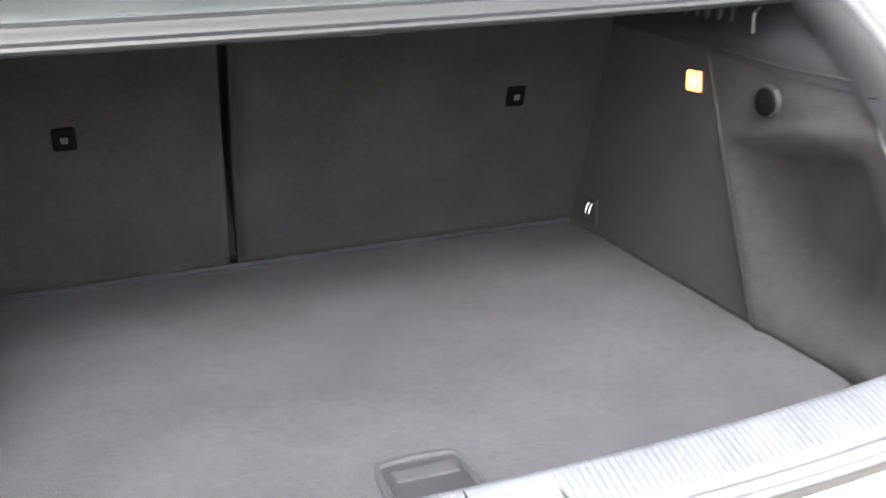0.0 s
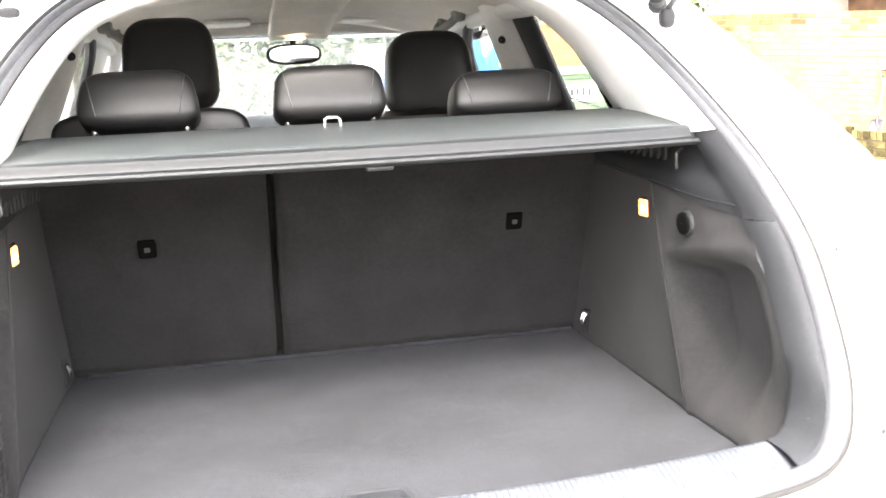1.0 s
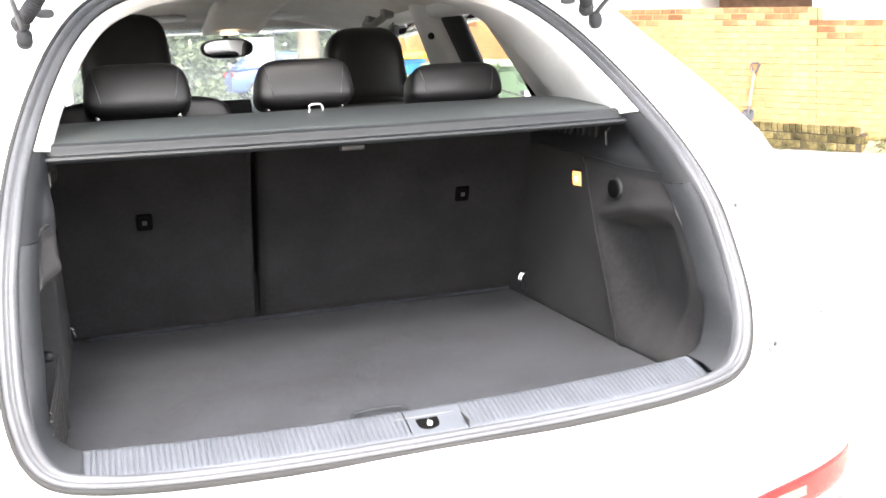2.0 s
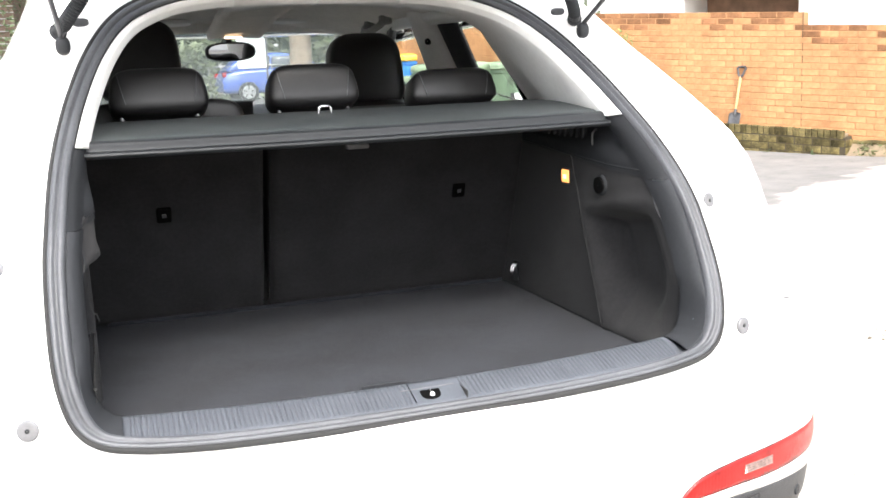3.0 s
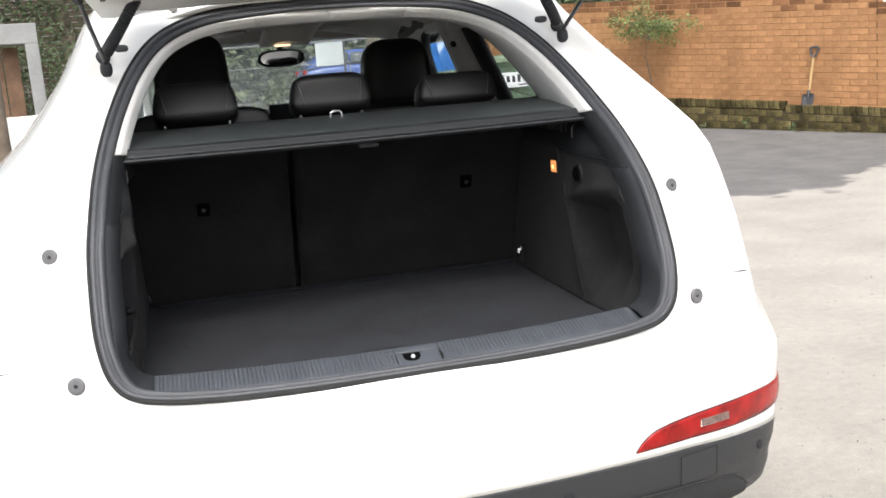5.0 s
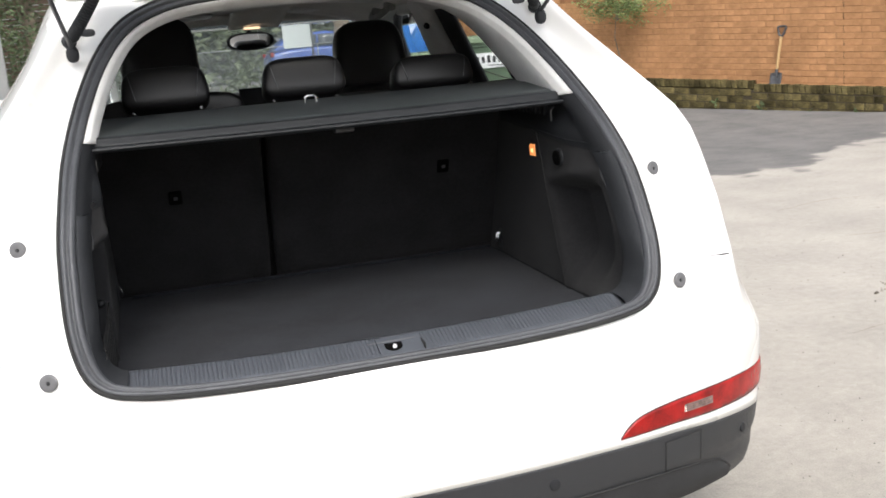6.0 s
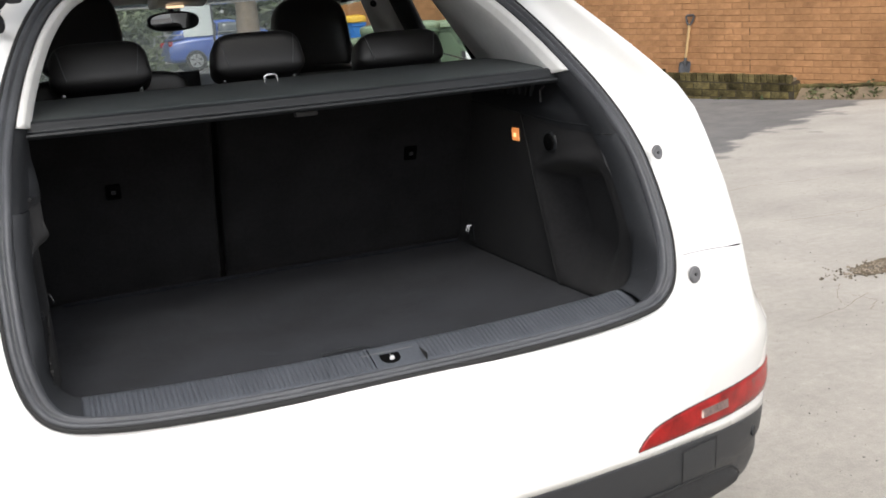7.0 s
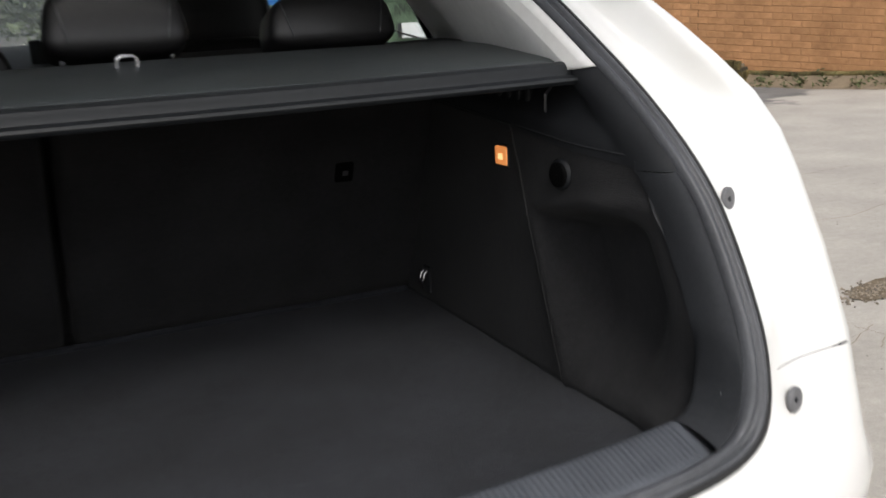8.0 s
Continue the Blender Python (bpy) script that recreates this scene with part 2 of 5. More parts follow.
# ---------------------------------------------------------------- mesh helpers
def ob_from(name, verts, faces, material, parent=None, label="", smooth=True):
    me = bpy.data.meshes.new(name)
    me.from_pydata([tuple(v) for v in verts], [], faces)
    me.validate()
    me.update()
    if smooth:
        me.shade_smooth()
    me.materials.append(material)
    ob = new(name, me)
    ob.parent = parent
    if label:
        tagged(ob, label)
    return ob


def part(name, bm, material, parent=None, label="", smooth=False):
    bmesh.ops.recalc_face_normals(bm, faces=bm.faces)
    me = bpy.data.meshes.new(name)
    bm.to_mesh(me)
    bm.free()
    if smooth:
        me.shade_smooth()
    me.materials.append(material)
    ob = new(name, me)
    ob.parent = parent
    if label:
        tagged(ob, label)
    return ob


def thing(name, label, category, m=None, group="", kind=""):
    e = new(name)
    e.empty_display_size = 0.1
    if m is not None:
        e.matrix_world = m
    return tagged(e, label, category, group, kind)


def sheet(name, rows, material, parent=None, label="", thick=0.0, wrap=False, smooth=True, ends=False):
    """A grid of quads through rows of points; thick gives it depth; wrap closes each row; ends caps the first and last row."""
    n = len(rows[0])
    verts = [p for r in rows for p in r]
    faces = []
    for i in range(len(rows) - 1):
        for j in range(n if wrap else n - 1):
            k = (j + 1) % n
            faces.append((i * n + j, i * n + k, (i + 1) * n + k, (i + 1) * n + j))
    if ends:
        faces.append(tuple(range(n - 1, -1, -1)))
        faces.append(tuple((len(rows) - 1) * n + j for j in range(n)))
    ob = ob_from(name, verts, faces, material, parent, label, smooth)
    if thick:
        s = ob.modifiers.new("depth", "SOLIDIFY")
        s.thickness, s.offset = thick, -1
    if ends and smooth:
        ob.data.set_sharp_from_angle(angle=radians(40))
    return ob


def box_bm(x0, x1, y0, y1, z0, z1, bevel=0.0, seg=2, bm=None, m=None):
    own = bmesh.new()
    bmesh.ops.create_cube(own, size=1)
    bmesh.ops.scale(own, vec=(x1 - x0, y1 - y0, z1 - z0), verts=own.verts)
    bmesh.ops.translate(own, vec=((x0 + x1) / 2, (y0 + y1) / 2, (z0 + z1) / 2), verts=own.verts)
    if bevel:
        bmesh.ops.bevel(own, geom=own.edges[:], offset=bevel, segments=seg, affect="EDGES", profile=0.5)
    if m is not None:
        bmesh.ops.transform(own, matrix=m, verts=own.verts)
    if bm is None:
        return own
    tmp = bpy.data.meshes.new("tmp")
    own.to_mesh(tmp)
    own.free()
    bm.from_mesh(tmp)
    bpy.data.meshes.remove(tmp)
    return bm


def box(name, x0, x1, y0, y1, z0, z1, material, parent=None, label="", bevel=0.004, seg=2, m=None):
    return part(name, box_bm(x0, x1, y0, y1, z0, z1, bevel, seg, m=m), material, parent, label, smooth=False)


def tube(name, pts, r, material, parent=None, label="", sides=10, rings=None, closed=False):
    """A round bar along points; r may be one radius or one for each point."""
    pts = [Vector(p) for p in pts]
    rr = r if isinstance(r, (list, tuple)) else [r] * len(pts)
    rows = []
    up = Vector((0.123, 0.31, 0.94))
    for i, p in enumerate(pts):
        a, b = pts[max(i - 1, 0)], pts[min(i + 1, len(pts) - 1)]
        if closed:
            a, b = pts[i - 1], pts[(i + 1) % len(pts)]
        d = (b - a).normalized()
        u = d.cross(up).normalized()
        v = d.cross(u)
        rows.append([p + rr[i] * (math.cos(t) * u + math.sin(t) * v) for t in (2 * math.pi * k / sides for k in range(sides))])
    if closed:
        rows.append(rows[0])
    return sheet(name, rows, material, parent, label, wrap=True, ends=not closed)


def disc(name, centre, normal, r, depth, material, parent=None, label="", sides=24, dome=0.0):
    """A round plug with a chamfered rim that faces along its normal."""
    n = Vector(normal).normalized()
    u = n.orthogonal().normalized()
    v = n.cross(u)
    c = Vector(centre)
    rows = []
    for rad, h in ((r, -depth), (r, depth * 0.5), (r * 0.86, depth), (r * 0.45, depth * (1 + dome)), (0.001, depth * (1 + dome * 1.3))):
        rows.append([c + rad * (math.cos(t) * u + math.sin(t) * v) + h * n for t in (2 * math.pi * k / sides for k in range(sides))])
    return sheet(name, rows, material, parent, label, wrap=True)


def pillow(name, centre, size, material, parent=None, label="", e1=0.4, e2=0.4, tilt=0.0, top=1.0, nu=28, nv=18):
    """A padded, rounded block (superellipsoid); top scales its upper end; tilt leans it back about x, in degrees."""
    rows = []
    R = Matrix.Rotation(radians(tilt), 3, "X")
    c = Vector(centre)

    def pw(a, e):
        return math.copysign(abs(a) ** e, a)
    for i in range(nv + 1):
        ph = -math.pi / 2 + math.pi * i / nv
        ring = []
        for j in range(nu):
            th = 2 * math.pi * j / nu
            z = pw(math.sin(ph), e1)
            k = 1 + (top - 1) * (z + 1) / 2
            x = pw(math.cos(ph), e1) * pw(math.cos(th), e2) * k
            y = pw(math.cos(ph), e1) * pw(math.sin(th), e2)
            ring.append(c + R @ Vector((x * size[0] / 2, y * size[1] / 2, z * size[2] / 2)))
        rows.append(ring)
    return sheet(name, rows, material, parent, label, wrap=True)


def interp(v, xs, ys):
    return float(np.interp(v, xs, ys))


def smooth01(a, b, v):
    t = min(max((v - a) / (b - a), 0), 1)
    return t * t * (3 - 2 * t)

# ---------------------------------------------------------------- the white car: body
CONT = [(0, -.050, .7000), (.2, -.049, .7010), (.36, -.046, .7065), (.465, -.040, .716), (.522, -.028, .7285), (.553, -.014, .757), (.568, .004, .805),
        (.574, .030, .866), (.573, .085, .968), (.566, .135, 1.036), (.557, .210, 1.105), (.542, .290, 1.170), (.518, .375, 1.240), (.484, .465, 1.312), (.440, .545, 1.372),
        (.385, .600, 1.412), (.30, .640, 1.442), (.17, .662, 1.457), (0, .670, 1.463)]
CONT = [Vector(p) for p in CONT]


def catmull(pts, per=8):
    out = []
    n = len(pts)
    for i in range(n - 1):
        a, b = pts[i], pts[i + 1]
        p = pts[i - 1] if i else Vector((-pts[1].x, pts[1].y, pts[1].z))
        q = pts[i + 2] if i + 2 < n else Vector((-pts[n - 2].x, pts[n - 2].y, pts[n - 2].z))
        for k in range(per):
            t = k / per
            out.append(0.5 * (2 * a + (b - p) * t + (2 * p - 5 * a + 4 * b - q) * t * t + (3 * a - p - 3 * b + q) * t ** 3))
    return out + [pts[-1]]


EDGE = catmull(CONT)
EDGE_Z, EDGE_X, EDGE_Y = [p.z for p in EDGE], [p.x for p in EDGE], [p.y for p in EDGE]


def rim(i, d, e, sign=1):
    """The opening's edge at step i, moved d inwards in the opening and e forwards."""
    a, b = EDGE[max(i - 1, 0)], EDGE[min(i + 1, len(EDGE) - 1)]
    t = Vector((b.x - a.x, b.z - a.z))
    if i == 0 or i == len(EDGE) - 1:
        t = Vector((1, 0)) if i == 0 else Vector((-1, 0))
    t.normalize()
    n = Vector((-t.y, t.x))
    p = EDGE[i]
    slope = interp(p.z, [.70, .735, .8, 1.0, 1.46], [.95, .8, .5, .75, .9])
    zf = interp(p.z, [.70, .73, .80], [.3, .5, 1.0])
    return Vector((sign * (p.x + n.x * d), p.y + n.y * d * slope + e * zf, p.z + n.y * d * zf - e * (1 - zf)))


def edge_at(z):
    return interp(z, EDGE_Z, EDGE_X) if z > .700 else 0.0


def plan(z):
    """Edge x and y, half width, depth of the corner and its power at height z."""
    if z >= .700:
        xo, yo = edge_at(z), interp(z, EDGE_Z, EDGE_Y)
    else:
        xo, yo = 0.0, interp(z, [.2, .26, .30, .33, .36, .40, .44, .5, .55, .6, .64, .67, .685, .695, .700], [.06, -.03, -.065, -.075, -.090, -.094, -.096, -.099, -.097, -.092, -.084, -.072, -.063, -.055, -.050])
    w = interp(z, [.2, .4, .5, .76, .87, .99, 1.067, 1.12, 1.19, 1.31, 1.39, 1.43, 1.465], [.88, .905, .915, .92, .925, .912, .870, .800, .722, .642, .605, .59, .565])
    dep = interp(z, [.25, .30, .34, .48, .56, .60, .64, .66, .68, .70, .72, .74, .76, .78, .87, .99, 1.07, 1.12, 1.19, 1.31, 1.39, 1.465], [.26, .30, .32, .326, .354, .406, .522, .582, .622, .66, .88, .786, .566, .446, .40, .38, .34, .30, .24, .18, .14, .10])
    pw = interp(z, [.5, .58, .65, .70, .73, .77, 1.465], [2.2, 2.6, 3.6, 4.0, 3.2, 2.0, 2.0])
    return xo, yo, w, dep, pw


RIDGE_Z = [.6, .7, .8, .9, 1.0, 1.05, 1.1, 1.15, 1.2, 1.3, 1.38, 1.465]
RIDGE_X = [.82, .80, .785, .782, .770, .765, .742, .698, .658, .600, .560, .545]
RIDGE_Y = [.03, .055, .08, .12, .162, .190, .215, .240, .278, .405, .500, .640]


def raw_point(z, u):
    """x and y of the rear skin: a rounded corner below, and above it a gutter beside the seal, a ridge and the flank."""
    xo, yo, w, dep, pw = plan(z)
    th = u * math.pi / 2
    k = 2 / pw
    low = Vector((xo + (w - xo) * math.sin(th) ** k, yo + dep * (1 - math.cos(th) ** k)))
    blend = smooth01(.704, .79, z)
    if blend <= 0:
        return low
    e = Vector((xo, yo))
    r = Vector((interp(z, RIDGE_Z, RIDGE_X), interp(z, RIDGE_Z, RIDGE_Y)))
    f = interp(z, [.755, .85, .97, 1.1, 1.2, 1.33, 1.46], [0, .03, .062, .055, .040, .025, .0])
    if u < .45:
        t = u / .45
        high = e.lerp(r, t) + Vector((0, f * math.sin(math.pi * min(t * 1.15, 1)) ** 1.2))
    else:
        t = (u - .45) / .55
        span = interp(z, [.7, 1.07, 1.15, 1.465], [.52, .48, .34, .16])
        high = Vector((r.x + (w - r.x) * (1 - (1 - t) ** 2), r.y + span * t))
    return low.lerp(high, blend)


FLANK_LO, FLANK_HI = [raw_point(.61, k / 200) for k in range(201)], [raw_point(.785, k / 200) for k in range(201)]


def plan_point(z, u):
    p = raw_point(z, u)
    if .61 < z < .785:
        # beside the opening the corner runs straight up from the bumper to the pillar
        lo = interp(p.x, [q.x for q in FLANK_LO], [q.y for q in FLANK_LO])
        hi = interp(p.x, [q.x for q in FLANK_HI], [q.y for q in FLANK_HI])
        k = smooth01(.0, .30, p.x)
        p = Vector((p.x, p.y + (lo + (hi - lo) * (z - .61) / .175 - p.y) * k))
    return p


def skin(z, u, sign=1, out=0.0):
    """A point of the rear skin at height z; u from 0 at the opening to 1 on the car's side; out lifts it off the skin."""
    p = plan_point(z, u)
    if out:
        d = plan_point(z, min(u + .01, 1)) - plan_point(z, max(u - .01, 0))
        p = p + Vector((d.y, -d.x)).normalized() * out
    return Vector((sign * p.x, p.y, z))


def skin_x(z, x, sign=1, out=0.0):
    lo, hi = 0.0, 1.0
    for _ in range(30):
        mid = (lo + hi) / 2
        lo, hi = (mid, hi) if skin(z, mid).x < x else (lo, mid)
    return skin(z, lo, sign, out)


def glass_x(z):
    return .80 - .48 * (z - 1.05)


car = thing("car", "white compact SUV with its tailgate open, parked on concrete", "car")
REAR_AXLE, FRONT_AXLE, AXLE_Z = .78, 3.38, .335
Z_LOW = [.446, .46, .48, .5, .53, .56, .6, .64, .66, .675, .685, .694, .700, .702, .705, .708, .712, .716, .720, .724, .735, .75, .765, .78, .79, .805, .82, .84, .86, .88, .9, .92, .94, .96, .98, 1.0, 1.02, 1.05, 1.067]
Z_UP = [1.067, 1.085, 1.10, 1.12, 1.15, 1.19, 1.24, 1.28, 1.32, 1.36, 1.39, 1.415, 1.435, 1.45, 1.459, 1.465]


def joint(u):
    """How far the joint between paint and dark bumper dips towards the corner."""
    return interp(u, [0, .24, .41, .49, .60, .86, 1], [.006, .004, -.002, -.010, -.019, -.044, -.050])


SHOULDER = .79
FULL = [skin(SHOULDER, k / 400) for k in range(401)]
PRE = 16


def along(pts):
    d = [0.0]
    for a, b in zip(pts, pts[1:]):
        d.append(d[-1] + (b - a).length)
    return d


FULL_D, FULL_X, FINE_U = along(FULL), [p.x for p in FULL], [k / 400 for k in range(401)]
TURN_X = .80
TURN_D = interp(TURN_X, FULL_X, FULL_D)


def side_grid(zs, sign, y_end=3.55, cols=62):
    """Rows of the skin whose columns run straight up; below the shoulder extra columns fill in towards the middle."""
    rows = []
    for z in zs:
        drop = smooth01(.54, .446, z)
        if z >= SHOULDER:
            us = [0.0] * PRE + [k / 36 for k in range(37)]
        else:
            fine = [skin(z + joint(u) * drop, u) for u in FINE_U]
            xs, d = [p.x for p in fine], along(fine)
            turn = interp(TURN_X, xs, d)
            us = [interp(FULL_X[0] * k / PRE, xs, FINE_U) for k in range(PRE)]
            for k in range(37):
                x, far = interp(k / 36, FINE_U, FULL_X), interp(k / 36, FINE_U, FULL_D)
                us.append(interp(x, xs, FINE_U) if x < TURN_X else interp(turn + (d[-1] - turn) * (far - TURN_D) / (FULL_D[-1] - TURN_D), d, FINE_U))
        r = [skin(z + joint(u) * drop, u, sign) for u in us]
        x0, y0, z0 = r[-1].x, r[-1].y, r[-1].z
        for k in range(1, cols):
            y = y0 + (y_end - y0) * k / (cols - 1)
            r.append(Vector((x0 * (1 - .03 * smooth01(2.6, 3.6, y)), y, z0)))
        rows.append(r)
    return rows


def cut_arches(ob):
    bm = bmesh.new()
    bm.from_mesh(ob.data)
    gone = [f for f in bm.faces if any(math.hypot(f.calc_center_median().y - c, f.calc_center_median().z - AXLE_Z) < .37 for c in (REAR_AXLE, FRONT_AXLE)) and abs(f.calc_center_median().x) > .7]
    bmesh.ops.delete(bm, geom=gone, context="FACES")
    bm.to_mesh(ob.data)
    bm.free()


Z_ALL = Z_LOW + Z_UP[1:]
left, right = side_grid(Z_ALL, -1), side_grid(Z_ALL, 1)
n = len(right[0])
verts = [p for a, b in zip(left, right) for p in a[::-1] + b]
faces = []
for i in range(len(Z_ALL) - 1):
    for j in range(2 * n - 1):
        col = n - 1 - j if j < n else j - n + 1
        if j != n - 1 and (i < len(Z_LOW) - 1 or col <= PRE + 36):
            faces.append((2 * n * i + j, 2 * n * i + j + 1, 2 * n * (i + 1) + j + 1, 2 * n * (i + 1) + j))
shell = ob_from("body_shell", verts, faces, PAINT, car, "glossy white painted body with broad rear pillars")
bm = bmesh.new()
bm.from_mesh(shell.data)
bmesh.ops.delete(bm, geom=[v for v in bm.verts if not v.link_faces], context="VERTS")
bmesh.ops.remove_doubles(bm, verts=bm.verts, dist=.0006)
bm.to_mesh(shell.data)
bm.free()
cut_arches(shell)
shell.data.shade_smooth()
depth = shell.modifiers.new("depth", "SOLIDIFY")
depth.thickness, depth.offset = .008, -1

for sign in (1, -1):
    rows = []
    for z in Z_UP:
        r = [skin(z, u / 36, sign) for u in range(37)]
        y1 = interp(z, [1.067, 1.15, 1.40, 1.465], [1.20, 1.24, 1.36, 1.5])
        x0, y0 = r[-1].x, r[-1].y
        for k in range(1, 13):
            t = k / 12
            gx = sign * (glass_x(z) + .02)
            r.append(Vector((x0 + (gx - x0) * smooth01(0, 1, t), y0 + (y1 - y0) * t, z)))
        rows.append(r[36:])
    sheet("rear_pillar", rows, PAINT, car, "glossy white flank behind the quarter window", thick=.012 * sign)
    # dark lower bumper
    rows = []
    for z in [.446, .440, .425, .40, .375, .355, .345, .335, .32, .30, .28, .26, .24, .22]:
        dz = smooth01(.30, .446, z)
        rows.append([skin(z + joint(u / 26) * dz, u / 26, sign) for u in range(27)] + [Vector((sign * plan(z)[2], plan(z)[1] + plan(z)[3] + .06 * k, z)) for k in range(1, 3)])
    bp = sheet("bumper", rows, BUMPER, car, "charcoal textured plastic lower bumper", thick=-.012 * sign)
    for x, z in ((.275, .408), (.785, .380)):
        c = skin_x(z, x, sign, .001)
        n = skin_x(z, x, sign, .02) - c
        disc("parking_sensor", c, n, .0115, .0016, BLACK_PLASTIC, bp)
    lip = []
    for k in range(25):
        x = .76 * (k / 24) ** .8
        zt = interp(x, [0, .45, .57, .65, .72, .76], [.368, .362, .356, .345, .325, .285])
        lip.append([skin_x(.224 + (zt - .224) * j / 5, x, sign, .004 if 0 < j < 5 else .0) for j in range(6)])
    lp = sheet("bumper_lip", lip, LIP, bp, "rough black lower lip of the bumper")
    tube("lip_groove", [p[5] for p in lip], .0028, GAP, lp, sides=6)
    if sign > 0:
        cover = [[skin_x(z, .542 + .098 * k / 6, 1, .0006) for k in range(7)] for z in (.364, .37, .40, .42, .428)]
        sheet("tow_eye_cover", cover, BUMPER, bp, "square cover in the bumper")
        for a, b in (((.542, .36), (.542, .428)), ((.64, .36), (.64, .428)), ((.542, .428), (.64, .428))):
            tube("cover_seam", [skin_x(a[1] + (b[1] - a[1]) * k / 5, a[0] + (b[0] - a[0]) * k / 5, 1, .0008) for k in range(6)], .0010, GAP, bp, sides=5)
    # red lamp wrapped round the corner
    lamp = []
    N = 36
    for k in range(N + 1):
        u = k / N
        x = .430 + (.897 - .430) * u
        zb = interp(u, [0, .3, .5, .7, 1], [.466, .4655, .460, .456, .449])
        zt = interp(u, [0, .03, .07, .12, .2, .32, .5, .7, 1], [.468, .484, .497, .506, .5125, .5175, .519, .517, .508])
        lamp.append([skin_x(zb + (zt - zb) * (0, .03, .2, .5, .8, .97, 1)[j], x, sign, (-.002, .0028, .004, .0045, .004, .0028, -.002)[j]) for j in range(7)])
    rl = sheet("rear_fog_lamp", lamp, LAMP_RED, car, "long red plastic rear lamp in the bumper")
    rows = []
    for k in range(17):
        x = .588 + .086 * k / 16
        rows.append([skin_x(.480 + .019 * j / 8 + .003 * (1 - k / 16), x, sign, .003 if j in (0, 8) or k in (0, 16) else .0050 + .0022 * (j % 2) + .0006 * (k % 2)) for j in range(9)])
    sheet("clear_insert", rows, LAMP_CLEAR, rl, "clear reversing light insert", smooth=False)
    for row in (0, 6):
        tube("lamp_surround", [p[row] + (p[row] - p[3]) * .01 + (p[3] - p[row]) * .02 - Vector((0, .0028, 0)) for p in lamp], .0012, GAP, rl, sides=6)
    # seam between bumper skin and quarter panel
    seam = [skin_x(.792 - .085 * (x - .609), x, sign, -.0001) for x in np.linspace(.600, .775, 20)]
    tube("panel_seam", seam, [.0006] * 15 + [.0009, .0012, .0018, .0018, .0012], GAP, car, sides=5)
    # round plugs of the lamp housings
    for px, pz in ((.649, .97), (.614, .755)):
        c = skin_x(pz, px, sign, .0065)
        n = (skin_x(pz, px, sign, .02) - skin_x(pz, px, sign, 0)).normalized() + Vector((0, -.35, .12))
        plug = disc("body_plug", c, n, .0158, .0028, WASHER, car, "round grey plastic plug", dome=-.35)
        disc("plug_screw", c + n.normalized() * .0015, n, .0035, .0015, BLACK_PLASTIC, plug, sides=12)

    # wheels
    for ya in (REAR_AXLE, FRONT_AXLE):
        wheel = new("wheel")
        wheel.parent = car
        wheel.location = (sign * .79, ya, AXLE_Z)
        prof = [(.21, -.10), (.29, -.105), (.325, -.095), (.335, -.06), (.335, .06), (.325, .095), (.29, .105), (.21, .10)]
        rows = [[Vector((b, a * math.cos(t), a * math.sin(t))) for t in (2 * math.pi * k / 36 for k in range(36))] for a, b in prof]
        sheet("tyre", rows, TYRE, wheel, "black rubber tyre", wrap=True)
        bm = bmesh.new()
        for k in range(5):
            box_bm(-.02, .02, -.03, .03, .03, .21, .008, 1, bm, pose(sign * .06, 0, 0, 72 * k))
        bmesh.ops.create_cone(bm, cap_ends=True, segments=24, radius1=.06, radius2=.055, depth=.05, matrix=pose(sign * .06, 0, 0, 0, 90))
        bmesh.ops.create_cone(bm, cap_ends=True, segments=36, radius1=.212, radius2=.212, depth=.10, matrix=pose(-sign * .03, 0, 0, 0, 90))
        part("rim", bm, ALLOY, wheel, "silver alloy rim")
        arch = [Vector((sign * .880, ya + .39 * math.cos(t), AXLE_Z + .39 * math.sin(t))) for t in np.linspace(.12, math.pi - .12, 30)]
        tube("wheel_arch_trim", arch, .03, BUMPER, car, "charcoal wheel arch trim", sides=8)

# ---------------------------------------------------------------- front of the car, roof, glass
NOSE = []
for y in [3.2, 3.4, 3.6, 3.8, 4.0, 4.15, 4.23, 4.27]:
    top = interp(y, [3.2, 3.4, 3.8, 4.1, 4.2, 4.27], [1.155, 1.15, 1.06, .94, .82, .66])
    w = interp(y, [3.2, 3.55, 3.9, 4.1, 4.2, 4.27], [.872, .86, .82, .74, .66, .55])
    NOSE.append([Vector((w * math.copysign(abs(math.cos(t)) ** .35, math.cos(t)), y, .28 + (top - .28) * abs(math.sin(t)) ** .4)) for t in np.linspace(0, math.pi, 41)])
nose = sheet("bonnet", NOSE, PAINT, car, "white bonnet and front wings", thick=.01)
cut_arches(nose)
ob_from("front_bumper", NOSE[-1], [tuple(range(41))], BUMPER, car, "charcoal grille panel")
box("underbody", -.68, .68, .4, 4.0, .24, .28, BLACK_PLASTIC, car)


def roof_z(y, x, drop=0.0):
    return interp(y, [.6, .75, 1.0, 1.5, 2.0, 2.4, 2.65], [1.478, 1.505, 1.545, 1.58, 1.585, 1.57, 1.545]) - .16 * abs(x / .6) ** 2.4 * .6 - drop


sheet("roof", [[Vector((x * interp(y, [.62, 1.4], [.90, 1]), y, roof_z(y, x))) for x in np.linspace(-.60, .60, 25)] for y in np.linspace(.62, 2.66, 30)], PAINT, car, "white roof panel", thick=.008)
sheet("roof_lining", [[Vector((x, y, roof_z(y, x, .045 + .02 * smooth01(1.0, .66, y)))) for x in np.linspace(-.60, .60, 31)] for y in np.linspace(.655, 2.62, 34)],
      LINING, car, "warm grey fabric roof lining", thick=-.01)

